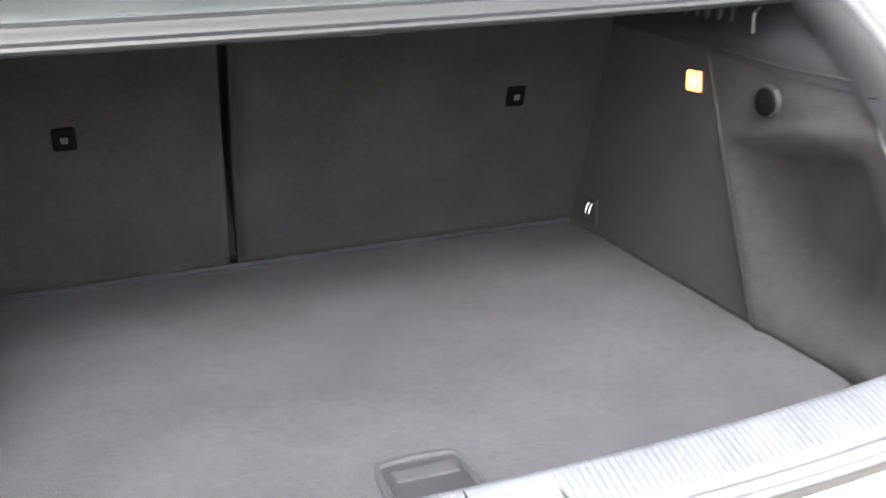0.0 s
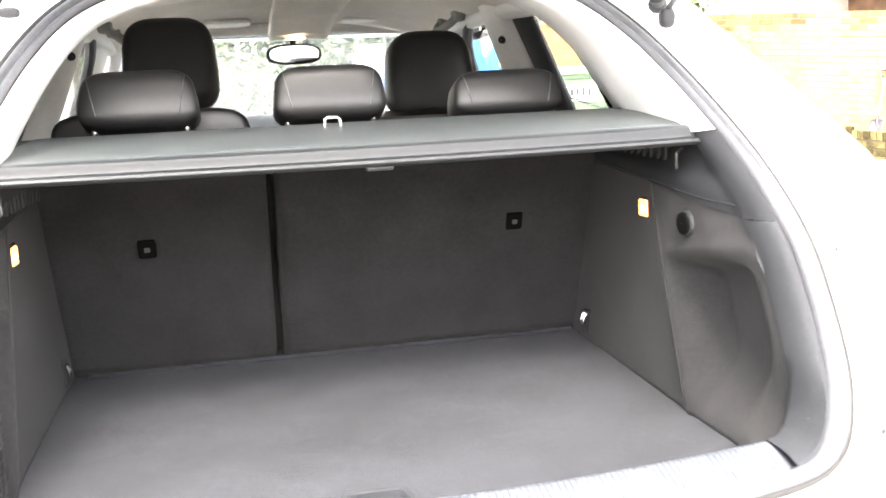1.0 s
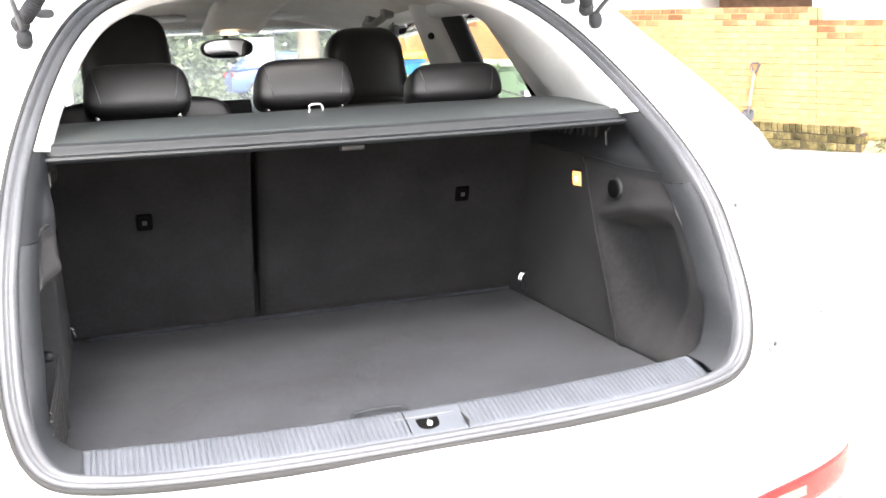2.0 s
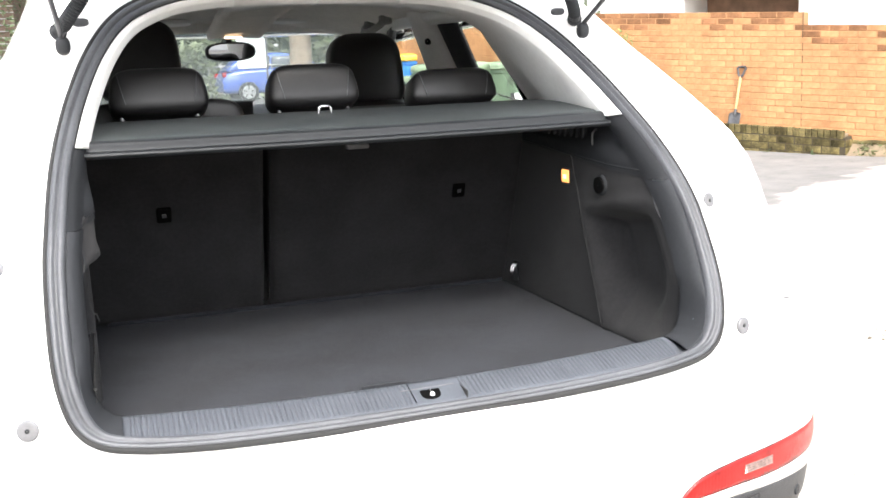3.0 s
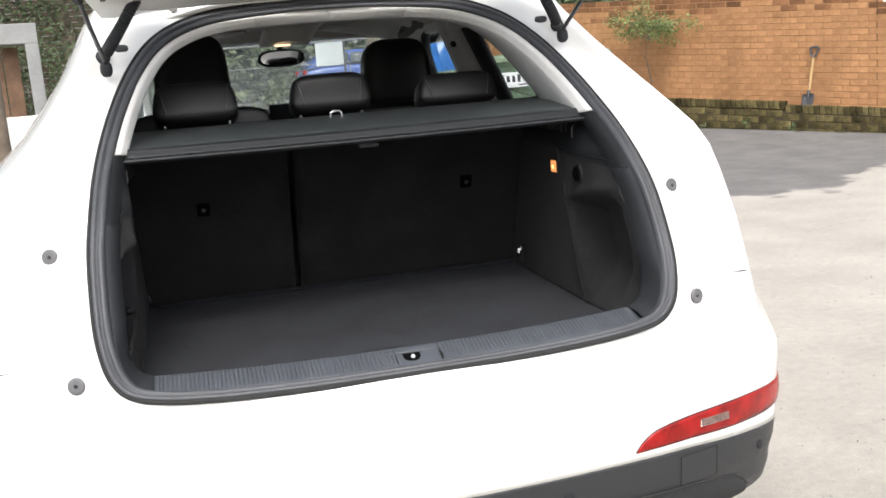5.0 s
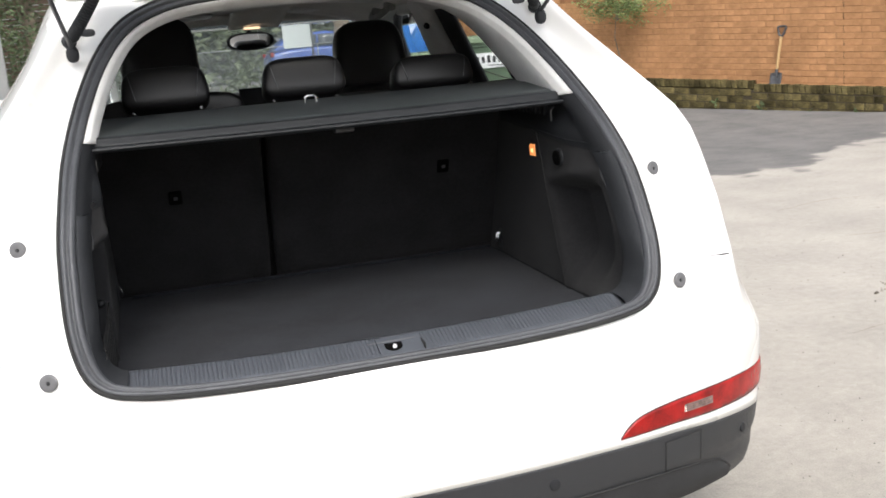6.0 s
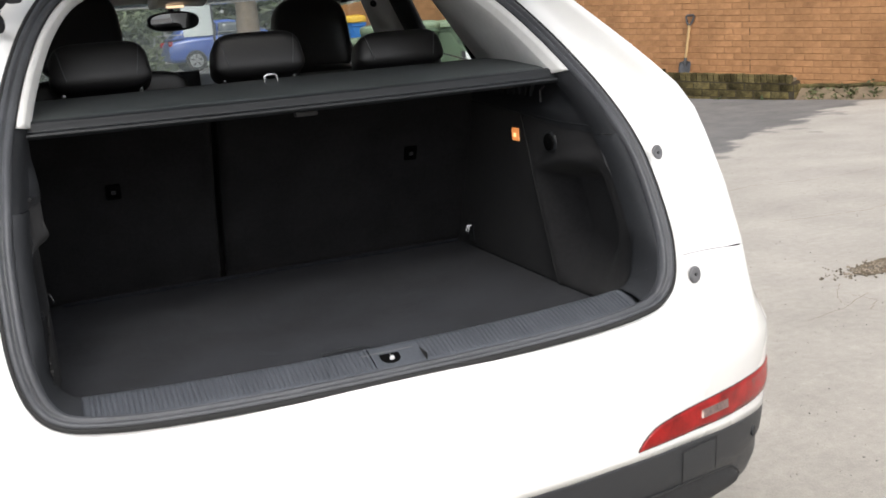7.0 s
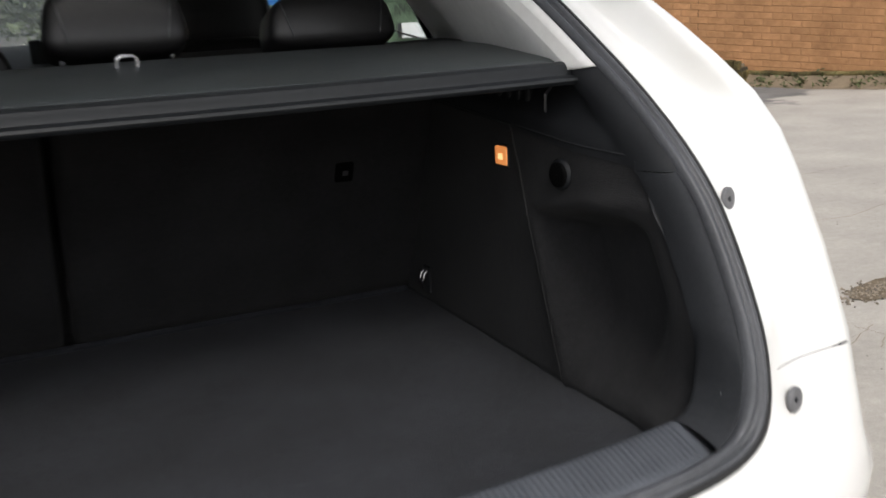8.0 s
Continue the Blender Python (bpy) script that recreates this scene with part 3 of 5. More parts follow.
for sign in (1, -1):
    # inner trim of the rear pillar, from the seal to the rear quarter window
    ids = [i for i, p in enumerate(EDGE) if 1.148 <= p.z <= 1.456]
    rows = []
    for i in ids:
        a = rim(i, .030, .002, sign)
        b = rim(i, .046, .036, sign)
        z = min(a.z, 1.425)
        y1 = interp(z, [1.15, 1.24, 1.36, 1.43], [1.175, 1.235, 1.29, 1.33])
        c = Vector((sign * (glass_x(z) - .012), y1, z))
        crease = b.lerp(c, .40) + Vector((-sign * .040, 0, 0))
        bow = b + Vector((-sign * .010, .05, 0))
        r = [a, a.lerp(b, .5) + Vector((0, -.004, 0))]
        for k in range(13):
            t = k / 12
            r.append((1 - t) ** 2 * b + 2 * t * (1 - t) * bow + t * t * crease)
        for k in range(1, 9):
            r.append(crease.lerp(c, k / 8) + Vector((sign * .012 * math.sin(math.pi * k / 8), 0, 0)))
        rows.append(r)
    dt = sheet("rear_pillar_trim", rows, BEIGE, car, "pale grey moulded rear pillar trim with a crease", thick=.006 * sign)
    dt.data.set_sharp_from_angle(angle=radians(14))
    tube("pillar_trim_seam", [rim(i, .029, .006, sign) for i in ids], .0018, GAP, dt, sides=5)
    ids = [i for i, p in enumerate(EDGE) if p.z >= 1.453]
    rows = []
    for i in ids:
        k = smooth01(1.456, 1.4645, EDGE[i].z)
        rows.append([rim(i, d0 + (d1 - d0) * k, e0 + (e1 - e0) * k, sign) for d0, e0, d1, e1 in ((.0300, -.001, .026, .012), (.0375, .014, .038, .02), (.0450, .043, .052, .05), (.056, .090, .050, .10))])
    sheet("lining_edge", rows, BEIGE, car, "warm grey lining edge", thick=.004 * sign)
    # quarter window, pillars and door windows
    def on_glass(y, z, inset=0.0):
        return Vector((sign * (glass_x(z) - inset), y, z))

    def pane(name, y00, y01, y10, y11, z0, z1, label):
        rows = [[on_glass(y00 + (y01 - y00) * j / 6 + ((y10 - y00) + ((y11 - y01) - (y10 - y00)) * j / 6) * i / 6, z0 + (z1 - z0) * i / 6) for j in range(7)] for i in range(7)]
        o = sheet(name, rows, GLASS, car, label, thick=.004 * sign)
        o.visible_shadow = False
        return o

    def post(name, y0a, y0b, y1a, y1b, z0, z1, inset, material, label, bulge=.02, thick=.012, step=()):
        rows = []
        for i in range(9):
            t = i / 8
            z = z0 + (z1 - z0) * t
            ya, yb = y0a + (y1a - y0a) * t, y0b + (y1b - y0b) * t
            rows.append([on_glass(ya + (yb - ya) * j / 8, z, inset + bulge * (step[j] if step else math.sin(math.pi * j / 8))) for j in range(9)])
        return sheet(name, rows, material, car, label, thick=-thick * sign)

    pane("quarter_window", 1.18, 1.62, 1.22, 1.62, 1.06, 1.45, "clear rear quarter window")
    post("door_frame", 1.535, 1.700, 1.475, 1.668, 1.06, 1.455, .006, BLACK_PLASTIC, "black window frame and rubber")
    ct = post("centre_pillar_trim", 1.672, 2.06, 1.642, 1.815, 1.06, 1.46, .012, BEIGE, "pale grey centre pillar trim with belt anchor", .058, step=(0, .62, .92, 1, .98, .9, .7, .4, 0))
    disc("belt_anchor", on_glass(1.690, 1.362, .058), (-sign * .6, -.8, 0), .011, .008, BLACK_PLASTIC, ct)
    pane("door_window", 1.74, 3.2, 1.70, 2.72, 1.06, 1.45, "clear front door window")
    tube("window_frame", [on_glass(y, z, .02) for y, z in ((1.98, 1.452), (2.07, 1.444), (2.15, 1.42), (2.23, 1.385), (2.29, 1.34), (2.35, 1.27), (2.38, 1.20), (2.39, 1.08))], .019, BLACK_PLASTIC, car, "black door window rubber", sides=8)
    rows = []
    for z in np.linspace(1.06, 1.458, 13):
        y0, y1 = interp(z, [1.08, 1.20, 1.27, 1.34, 1.385, 1.42, 1.444, 1.456], [2.39, 2.385, 2.36, 2.30, 2.24, 2.16, 2.08, 1.98]), interp(z, [1.06, 1.46], [2.85, 2.60])
        rows.append([on_glass(y0 + (y1 - y0) * j / 8, z, .010 + .03 * math.sin(math.pi * j / 8) ** .7) for j in range(9)])
    sheet("front_window_trim", rows, BEIGE, car, "pale grey trim ahead of the door window", thick=-.012 * sign)
    tube("window_base_trim", [on_glass(y, z, -.006) for y, z in ((1.62, 1.204), (1.50, 1.186), (1.38, 1.169), (1.24, 1.152), (1.16, 1.144))], .0026, CHROME, car, "thin bright strip below the quarter window", sides=6)
    fp = [[Vector((sign * (glass_x(z) - dx), y + dy, z)) for dx, dy in ((0, 0), (.03, -.02), (.06, .02), (.06, .07))] for y, z in ((3.28, 1.02), (3.1, 1.12), (2.9, 1.26), (2.72, 1.38), (2.58, 1.45))]
    sheet("front_pillar", fp, BEIGE, car, "pale grey windscreen pillar", thick=.02)
    # side of the cabin below the windows and the rail above them
    box("door_panel", sign * .74 - .03, sign * .74 + .03, .98, 3.3, .40, 1.075, BLACK_PLASTIC, car, "black inner door panel", .02)
    tube("roof_rail_trim", [Vector((sign * .60, y, interp(y, [1.3, 2.0, 2.6], [1.438, 1.458, 1.44]))) for y in np.linspace(1.3, 2.62, 16)], .035, BEIGE, car, sides=10)
    tube("roof_edge", [Vector((sign * interp(y, [.72, .9, 1.5], [.525, .565, .615]), y, interp(y, [.72, .9, 2.0, 2.66], [1.43, 1.455, 1.475, 1.47]))) for y in np.linspace(.72, 2.66, 20)], .03, PAINT, car, "white roof edge", sides=8)
    # folding grab handle
    gh = new("grab_handle")
    gh.parent = car
    tagged(gh, "pale grey grab handle with dark fixings")
    gy = 2.10
    tube("grip", [Vector((sign * x, gy + dy, z)) for x, dy, z in ((.548, -.115, 1.468), (.512, -.105, 1.438), (.497, -.06, 1.424), (.495, 0, 1.420), (.497, .06, 1.424), (.512, .105, 1.438), (.548, .115, 1.468))], .0135, HANDLE_GREY, gh, "mid grey curved grip")
    for dy in (-.105, .105):
        box("fixing", sign * .535 - .020, sign * .535 + .020, gy + dy - .026, gy + dy + .026, 1.440, 1.478, HANDLE_GREY, gh, "", .008)

# windscreen, dashboard, overhead console
ws = [[Vector((x * (1 + .13 * (1 - t)), 2.60 + .72 * (1 - t) + .05 * (1 - (x / .6) ** 2), 1.02 + .485 * t)) for x in np.linspace(-.60, .60, 13)] for t in np.linspace(0, 1, 9)]
wsg = sheet("windscreen", ws, SCREEN_GLASS, car, "windscreen with a faint glare haze mixed into its glass", thick=.005)
wsg.visible_shadow = False
sheet("dashboard", [[Vector((x, 2.75 + .55 * t, .98 + .185 * math.sin(math.pi * (.12 + .7 * t)) * (1 - .25 * (x / .72) ** 4))) for x in np.linspace(-.72, .72, 21)] for t in np.linspace(0, 1, 10)], BLACK_PLASTIC, car, "black dashboard", thick=.03)
box("dashboard_front", -.72, .72, 2.72, 2.78, .5, 1.04, BLACK_PLASTIC, car)
box("dashboard_screen", -.01, .16, 2.84, 2.86, 1.06, 1.185, BLACK_PLASTIC, car, "black screen on the dashboard", .006)
con = sheet("overhead_console", [[Vector((.065 + x, y, z - .006 * abs(x) * 10)) for x in np.linspace(-.105, .105, 9)] for y, z in ((1.15, 1.512), (1.5, 1.508), (1.9, 1.497), (2.2, 1.485), (2.45, 1.452), (2.58, 1.442))],
            LINING, car, "warm grey overhead console", thick=-.03)
box("cabin_lamp", .017, .084, 2.485, 2.50, 1.432, 1.441, CABIN_GLOW, con, "small lit cabin lamp", .002)
mirror = new("rear_view_mirror")
mirror.parent = car
tagged(mirror, "oval rear view mirror in a dark frame")
pillow("mirror_shell", (.049, 2.60, 1.386), (.204, .05, .076), BLACK_PLASTIC, mirror, e1=.75, e2=.6)
TURNED = pose(.049, 2.578, 1.386, 3, 0, 2)
pillow("mirror_bezel", (.049, 2.60, 1.386), (.198, .044, .070), HOLE, mirror, e1=.75, e2=.6)
face = [TURNED @ Vector((.091 * math.copysign(abs(math.cos(t)) ** .7, math.cos(t)), -.011, .030 * math.copysign(abs(math.sin(t)) ** .8, math.sin(t)))) for t in np.linspace(2 * math.pi, 0, 33)[:-1]]
ob_from("mirror_face", face, [tuple(range(32))], MIRROR, mirror, "mirror glass", False)
tube("mirror_stem", [(.049, 2.62, 1.41), (.049, 2.63, 1.445), (.049, 2.62, 1.48)], .012, BLACK_PLASTIC, mirror)
tube("windscreen_header", [(x, 2.63 + .05 * (1 - (x / .6) ** 2), 1.506 - .03 * abs(x / .62) ** 2.4) for x in np.linspace(-.62, .62, 25)], .042, LINING, car, "warm grey header trim over the windscreen")
for x0, x1 in ((-.50, -.10), (.22, .56)):
    pillow("sun_visor", ((x0 + x1) / 2, 2.55, 1.500), (x1 - x0, .16, .024), BEIGE, car, "pale grey sun visor folded up", .6, .25)

# ---------------------------------------------------------------- rubber seal and trim round the boot opening
NE = len(EDGE)
LOOP = [(i, 1) for i in range(NE)] + [(i, -1) for i in range(NE - 2, 0, -1)]


def ring(profile, name, material, parent, label, thick=0.0, pick=None):
    rows = []
    for d, e in profile:
        rows.append([rim(i, d, e, s) for i, s in LOOP])
    return sheet(name, rows, material, parent, label, wrap=True, thick=thick)


seal = ring([(-.001, .03), (.0, .006), (.002, -.005), (.006, -.009), (.0105, -.007), (.0135, .002), (.0160, -.005), (.0205, -.008), (.0250, -.005), (.028, .003), (.029, .03)],
            "opening_seal", RUBBER, car, "dark grey double rubber seal")
# dark ring standing in for the shadow under the seal's outer lip
ring([(-.0052, .008), (-.0048, -.0030), (.001, -.004), (.003, .002)], "seal_shadow_line", GAP, car, "thin dark strip drawn as the shadow line beside the seal")

SILL_PROF = [(-.0240, .690), (-.0250, .702), (-.0225, .7085), (-.016, .7115), (-.009, .714), (.002, .7178), (.014, .7218), (.026, .7255), (.035, .728), (.0425, .7278), (.048, .72), (.049, .685)]


def sill_point(x, y, z):
    k = abs(x) / .5
    return Vector((x, y + .022 * k ** 2.4 * (1 + max(0, y) * 4), z + .009 * k ** 2.2))


for sign in (1, -1):
    ids = [i for i, p in enumerate(EDGE) if p.x > .486 and p.z < 1.036]
    rows = []
    run = [0.0]
    for i in ids[1:]:
        run.append(run[-1] + (EDGE[i] - EDGE[i - 1]).length)
    bend = run[[k for k, i in enumerate(ids) if EDGE[i].z < .84][-1]]
    inner = [Vector(p) for p in ((.486, .066, .7370), (.500, .067, .7420), (.513, .070, .7525), (.522, .075, .772), (.527, .082, .80), (.528, .090, .84))]
    for i, dist in zip(ids, run):
        s = min(dist / bend, 1) * 5
        k = min(int(s), 4)
        q = inner[k].lerp(inner[k + 1], s - k)
        q = Vector((sign * q.x, q.y, q.z))
        o = rim(i, .027, .004, sign)
        side = min(dist / bend, 1)
        swell = Vector((-sign * .5 * side, -.6, .8 * (1 - side))) * .005
        corner = [rim(i, .023, .012, sign)] + [o.lerp(q, f) + swell * math.sin(math.pi * f) for f in (0, .1, .25, .42, .6, .78, .92, 1)]
        back = Vector((sign * .012 * side, .008, -.016 * (1 - side)))
        corner += [q + back * .5, q + back * 1.6]
        up = [rim(i, d, e, sign) for d, e in ((.026, .010), (.029, .004), (.033, .005), (.037, .008), (.0405, .012), (.0435, .018), (.046, .025), (.048, .033), (.0495, .042), (.0505, .051), (.051, .060))]
        w = smooth01(.78, .85, EDGE[i].z)
        rows.append([p.lerp(u, w) for p, u in zip(corner, up)])
    ends = sorted((r[-1].z, abs(r[-1].x), r[-1].y) for r in rows)
    lt = sheet("lower_side_trim", rows, PLASTIC, car, "dark grey moulded trim beside the boot opening")
    c = Vector((sign * .5285, .031, .772))
    disc("trim_screw", c, (-sign * .6, -.8, .1), .0032, .002, CHROME, lt, sides=10)
    # carpeted side panel with a scooped pocket
    def top(y):
        return 1.034 + .05 * min(max((y - .15) / .7, 0), 1)

    def front(z):
        return interp(z, [q[0] for q in ends], [q[2] for q in ends]) - .004

    def seam_y(z):
        return .325 + .39 * (z - .69)

    def panel_x(y, z):
        a = y - front(z)
        xe = interp(z, [q[0] for q in ends], [q[1] for q in ends]) + .003
        x = xe - (xe - .499) * smooth01(0, .055, a) + .023 * smooth01(.07, .20, a) if sign < 0 else xe - (xe - .500) * smooth01(0, .12, a)
        x += .012 * min(max((y - .30) / .5, 0), 1)
        zt = interp(y, [.05, .12, .18, .27, .38, .45], [.920, .945, .968, .956, .936, .93])
        sy = seam_y(z)
        pocket = smooth01(sy - .008, sy - .055, y) * smooth01(zt + .008, zt - .035, z) * (1 if sign < 0 else smooth01(.012, .115, a))
        lip = .006 * math.exp(-((y - sy + .006) / .010) ** 2) * smooth01(.99, .9, z) + .005 * math.exp(-((z - zt - .012) / .012) ** 2) * smooth01(sy, sy - .05, y)
        if sign > 0:
            pocket *= smooth01(.688, .80, z)
        deep = (.547 if sign < 0 else .566) + .016 * smooth01(.06, .16, a) - .03 * smooth01(.76, .70, z) * smooth01(.1, .0, a)
        return x + pocket * (deep - x) - lip
    # smooth black trim under the pillar
    ids = [i for i, p in enumerate(EDGE) if 1.020 <= p.z <= 1.162]
    rows = []
    for i in ids:
        a, b, c = rim(i, .027, .004, sign), rim(i, .044, .03, sign), rim(i, .0505, .062, sign)
        r = [a, rim(i, .036, .012, sign), b, c]
        for k in range(1, 19):
            t = (k / 18) ** 1.5
            y = c.y + (.93 - c.y) * t
            low = panel_x(y, 1.03) - .002
            xt = low + ((.528 if sign > 0 else .502) - low) * smooth01(1.04, 1.13, c.z)
            r.append(Vector((c.x + (sign * xt - c.x) * smooth01(0, .03, y - c.y), y, c.z + (top(y) - 1.034) * smooth01(1.10, 1.03, c.z) + .02 * t)))
        rows.append(r)
    ut = sheet("upper_side_trim", rows, BLACK_PLASTIC, car, "smooth black trim with ventilation slots")
    for k in range(9):
        y = .43 + .028 * k
        box("vent_slat", sign * .517 - .004, sign * .517 + .006, y, y + .012, 1.072, 1.116, BLACK_PLASTIC, ut, bevel=.002, seg=1)
    tube("cover_bracket", [(sign * .517, .375, 1.072), (sign * .507, .375, 1.082), (sign * .507, .375, 1.105), (sign * .517, .375, 1.114)], .0026, STEEL, ut, sides=6)

    rows = []
    for i in range(49):
        t = i / 48
        r = []
        for j in range(81):
            u = j / 80
            yf = front(.690 + .35 * t)
            y = yf + (.945 - yf) * (u * u * .5 + u * .5)
            z = .690 + (top(y) - .690) * t
            r.append(Vector((sign * panel_x(y, z), y, z)))
        rows.append(r)
    sp = sheet("side_carpet_panel", rows, CARPET, car, "charcoal carpeted boot side with a scooped pocket", thick=-.012 * sign)
    tube("panel_edge", [Vector((sign * (panel_x(front(z) + .006, z) - .0005), front(z) + .006, z)) for z in np.linspace(.90, 1.032, 14)], .0022, BLACK_PLASTIC, sp, "thin raised edge of the carpet panel", sides=6)
    seam = [Vector((sign * (panel_x(seam_y(z) + .004, z) - .001), seam_y(z) + .004, z)) for z in np.linspace(.695, top(.45), 18)]
    tube("panel_seam", seam, .0022, GAP, sp, sides=5)
    tube("panel_top_edge", [Vector((sign * (panel_x(y, top(y)) - .001), y, top(y))) for y in np.linspace(.20, .9, 20)], .0022, BLACK_PLASTIC, sp, sides=6)
    # amber lamp on the right, a dark slot for a hook on the other side
    if sign < 0:
        disc("hook_slot", (-panel_x(.36, .985) + .001, .36, .985), (1, -.1, 0), .009, .003, HOLE, sp, "small dark hook slot", sides=16)
    LX = panel_x(.498, 1.005) - .001
    lp = new("boot_lamp")
    lp.parent = car
    tagged(lp, "small lit amber lamp set in the boot side")
    part("lamp_lens", box_bm(sign * LX - .004, sign * LX + .004, .480, .516, .990, 1.020, .004, 2), BOOT_GLOW, lp, "lit amber lens")
    part("lamp_core", box_bm(sign * (LX - .0033) - .0019, sign * (LX - .0033) + .0019, .490, .504, .999, 1.009, .0018, 2), BOOT_CORE, lp, "bright bulb behind the lens")
    part("lamp_bezel", box_bm(sign * (LX + .002) - .003, sign * (LX + .002) + .003, .476, .520, .986, 1.024, .002, 1), BLACK_PLASTIC, lp)
    if sign > 0:
        so = new("power_socket")
        so.parent = car
        tagged(so, "round black power socket with a flap")
        disc("socket_ring", (.4965, .323, 1.000), (-1, -.12, 0), .0215, .004, BLACK_PLASTIC, so)
        disc("socket_flap", (.4905, .3215, 1.000), (-1, -.12, 0), .0175, .002, HOLE, so)
    # lashing eye
    hk = new("lashing_eye")
    hk.parent = car
    tagged(hk, "chrome lashing eye on a black plate")
    EX = panel_x(.82, .74)
    box("plate", sign * EX - .004, sign * EX + .002, .802, .834, .706, .757, BLACK_PLASTIC, hk)
    for ey in (.812, .825):
        tube("eye_leg", [(sign * (EX - .004), ey, .748), (sign * (EX - .009), ey, .744), (sign * (EX - .012), ey, .730)], .0019, CHROME, hk, sides=8)
    tube("eye", [(sign * (EX - .012), .812, .731), (sign * (EX - .012), .8125, .727), (sign * (EX - .012), .8185, .725), (sign * (EX - .012), .8245, .727), (sign * (EX - .012), .825, .731)], .0019, CHROME, hk, sides=8)

# net across the pocket on the other side
net = new("pocket_net")
net.parent = car
tagged(net, "black elastic net across the side pocket")
for k in range(9):
    y0 = .06 + .026 * k
    tube("cord", [(-.520, y0 + .012 * math.sin(2 * t), .692 + .125 * t * (1 - .25 * abs(k - 6) / 6)) for t in np.linspace(0, 1, 7)], .0013, NET, net, sides=5)
for k in range(7):
    z0 = .70 + .017 * k
    tube("cord", [(-.520, .05 + .24 * t, z0 + .012 * t * t) for t in np.linspace(0, 1, 7)], .0013, NET, net, sides=5)
tube("net_hem", [(-.520, .05 + .24 * t, .79 + .03 * t ** 2) for t in np.linspace(0, 1, 8)], .0026, NET, net, sides=6)
disc("net_hook", (-.535, .297, .820), (.8, -.6, 0), .009, .006, BLACK_PLASTIC, net, sides=14, dome=.5)

# ---------------------------------------------------------------- boot floor and sill
fl = sheet("boot_floor", [[Vector((x * interp(y, [.03, .07, .16], [.485, .505, .585]), y, .690)) for x in np.linspace(-1, 1, 41)] for y in np.linspace(.03, .955, 41)],
           FLOOR_CARPET, car, "flat charcoal grey carpeted boot floor", thick=.02)
tube("floor_hinge_strip", [(-.505, .905, .694), (.505, .905, .694)], .006, FLOOR_CARPET, fl, sides=8)
hd = new("floor_handle")
hd.parent = car
tagged(hd, "recessed dark grey floor handle")
HX = -.035
rows = []
for r, z in ((1.0, .6903), (.97, .6930), (.90, .6930), (.86, .6903)):
    rows.append([Vector((HX + .052 * r * sx * (1 - .06 * sy), .128 + .052 * r * sy, z)) for sx, sy in ((-1, -1), (-.5, -1), (0, -1), (.5, -1), (1, -1), (1, -.5), (1, 0), (1, .5), (.9, .93), (.5, 1), (0, 1.02), (-.5, 1), (-.9, .93), (-1, .5), (-1, 0), (-1, -.5))])
sheet("handle_frame", rows, PLASTIC, hd, "", wrap=True)
box("handle_grip", HX - .034, HX + .034, .130, .152, .690, .6940, PLASTIC, hd, "", .002)
box("handle_well", HX - .042, HX + .042, .090, .168, .6885, .6912, BLACK_PLASTIC, hd, "", .001)

def sill_strip(x0, x1, name, label, ribs=True):
    rows = []
    cols = max(int((x1 - x0) / .0008), 4)
    for k, (y, z) in enumerate(SILL_PROF):
        r = []
        for j in range(cols + 1):
            x = x0 + (x1 - x0) * j / cols
            h = -.0036 * smooth01(.10, .65, math.sin(2 * math.pi * x / .0081)) if ribs and 4 <= k <= 8 and abs(x) < .476 else 0.0
            h -= .013 * (max(abs(x) - .480, 0) / .026) ** 2
            r.append(sill_point(x, y, z + h))
        rows.append(r)
    return sheet(name, rows, SILL, car, label)


sill_strip(-.507, -.0305, "boot_sill", "grey ribbed plastic load sill")
sill_strip(.0575, .507, "boot_sill", "grey ribbed plastic load sill")
for sign in (1, -1):
    sheet("sill_end", [[sill_point(sign * x, y, z - .007 - .004 * k / 8) for y, z in SILL_PROF[1:-1]] for k, x in enumerate(np.linspace(.482, .528, 9))], PLASTIC, car, "dark grey end of the load sill")
mid = sill_strip(-.030, .056, "latch_cover", "smooth grey cover plate with the latch hole", ribs=False)
# flat at the back, round towards the bumper
hole = [(.017 * sx, .012 * sy) for sx, sy in ((-1, 1), (0, 1), (1, 1), (1, .1), (.93, -.4), (.7, -.82), (.36, -1.06), (0, -1.14), (-.36, -1.06), (-.7, -.82), (-.93, -.4), (-1, .1))]
at = pose(0, .001, .7178, 18.5)
sheet("latch_hole", [[at @ Vector((x * s, y * s, h)) for x, y in hole] for s, h in ((1.0, -.004), (1.0, .0010), (.93, .0013), (.4, .0012), (.02, .0012))], HOLE, mid, "dark latch hole", wrap=True, smooth=False)
disc("striker_head", at @ Vector((.001, -.0035, .0022)), at.to_3x3() @ Vector((0, 0, 1)), .0042, .003, STRIKER, mid, "bright worn steel striker", sides=16, dome=.5)
tube("striker", [at @ Vector((.001, .007, .0018)), at @ Vector((.001, -.0035, .0020))], .0022, CHROME, mid, "bright steel striker", sides=8)
box("cover_edge", .0555, .0580, -.020, .03, .70, .722, GAP, mid, "", .0008, 1)
tube("cover_line", [(-.048, .019, .7238), (.046, .019, .7238)], .0009, WASHER, mid, sides=6)

# ---------------------------------------------------------------- rear seat backs
SEAT_B, SEAT_T = Vector((0, .915, .695)), Vector((0, .715, 1.150))


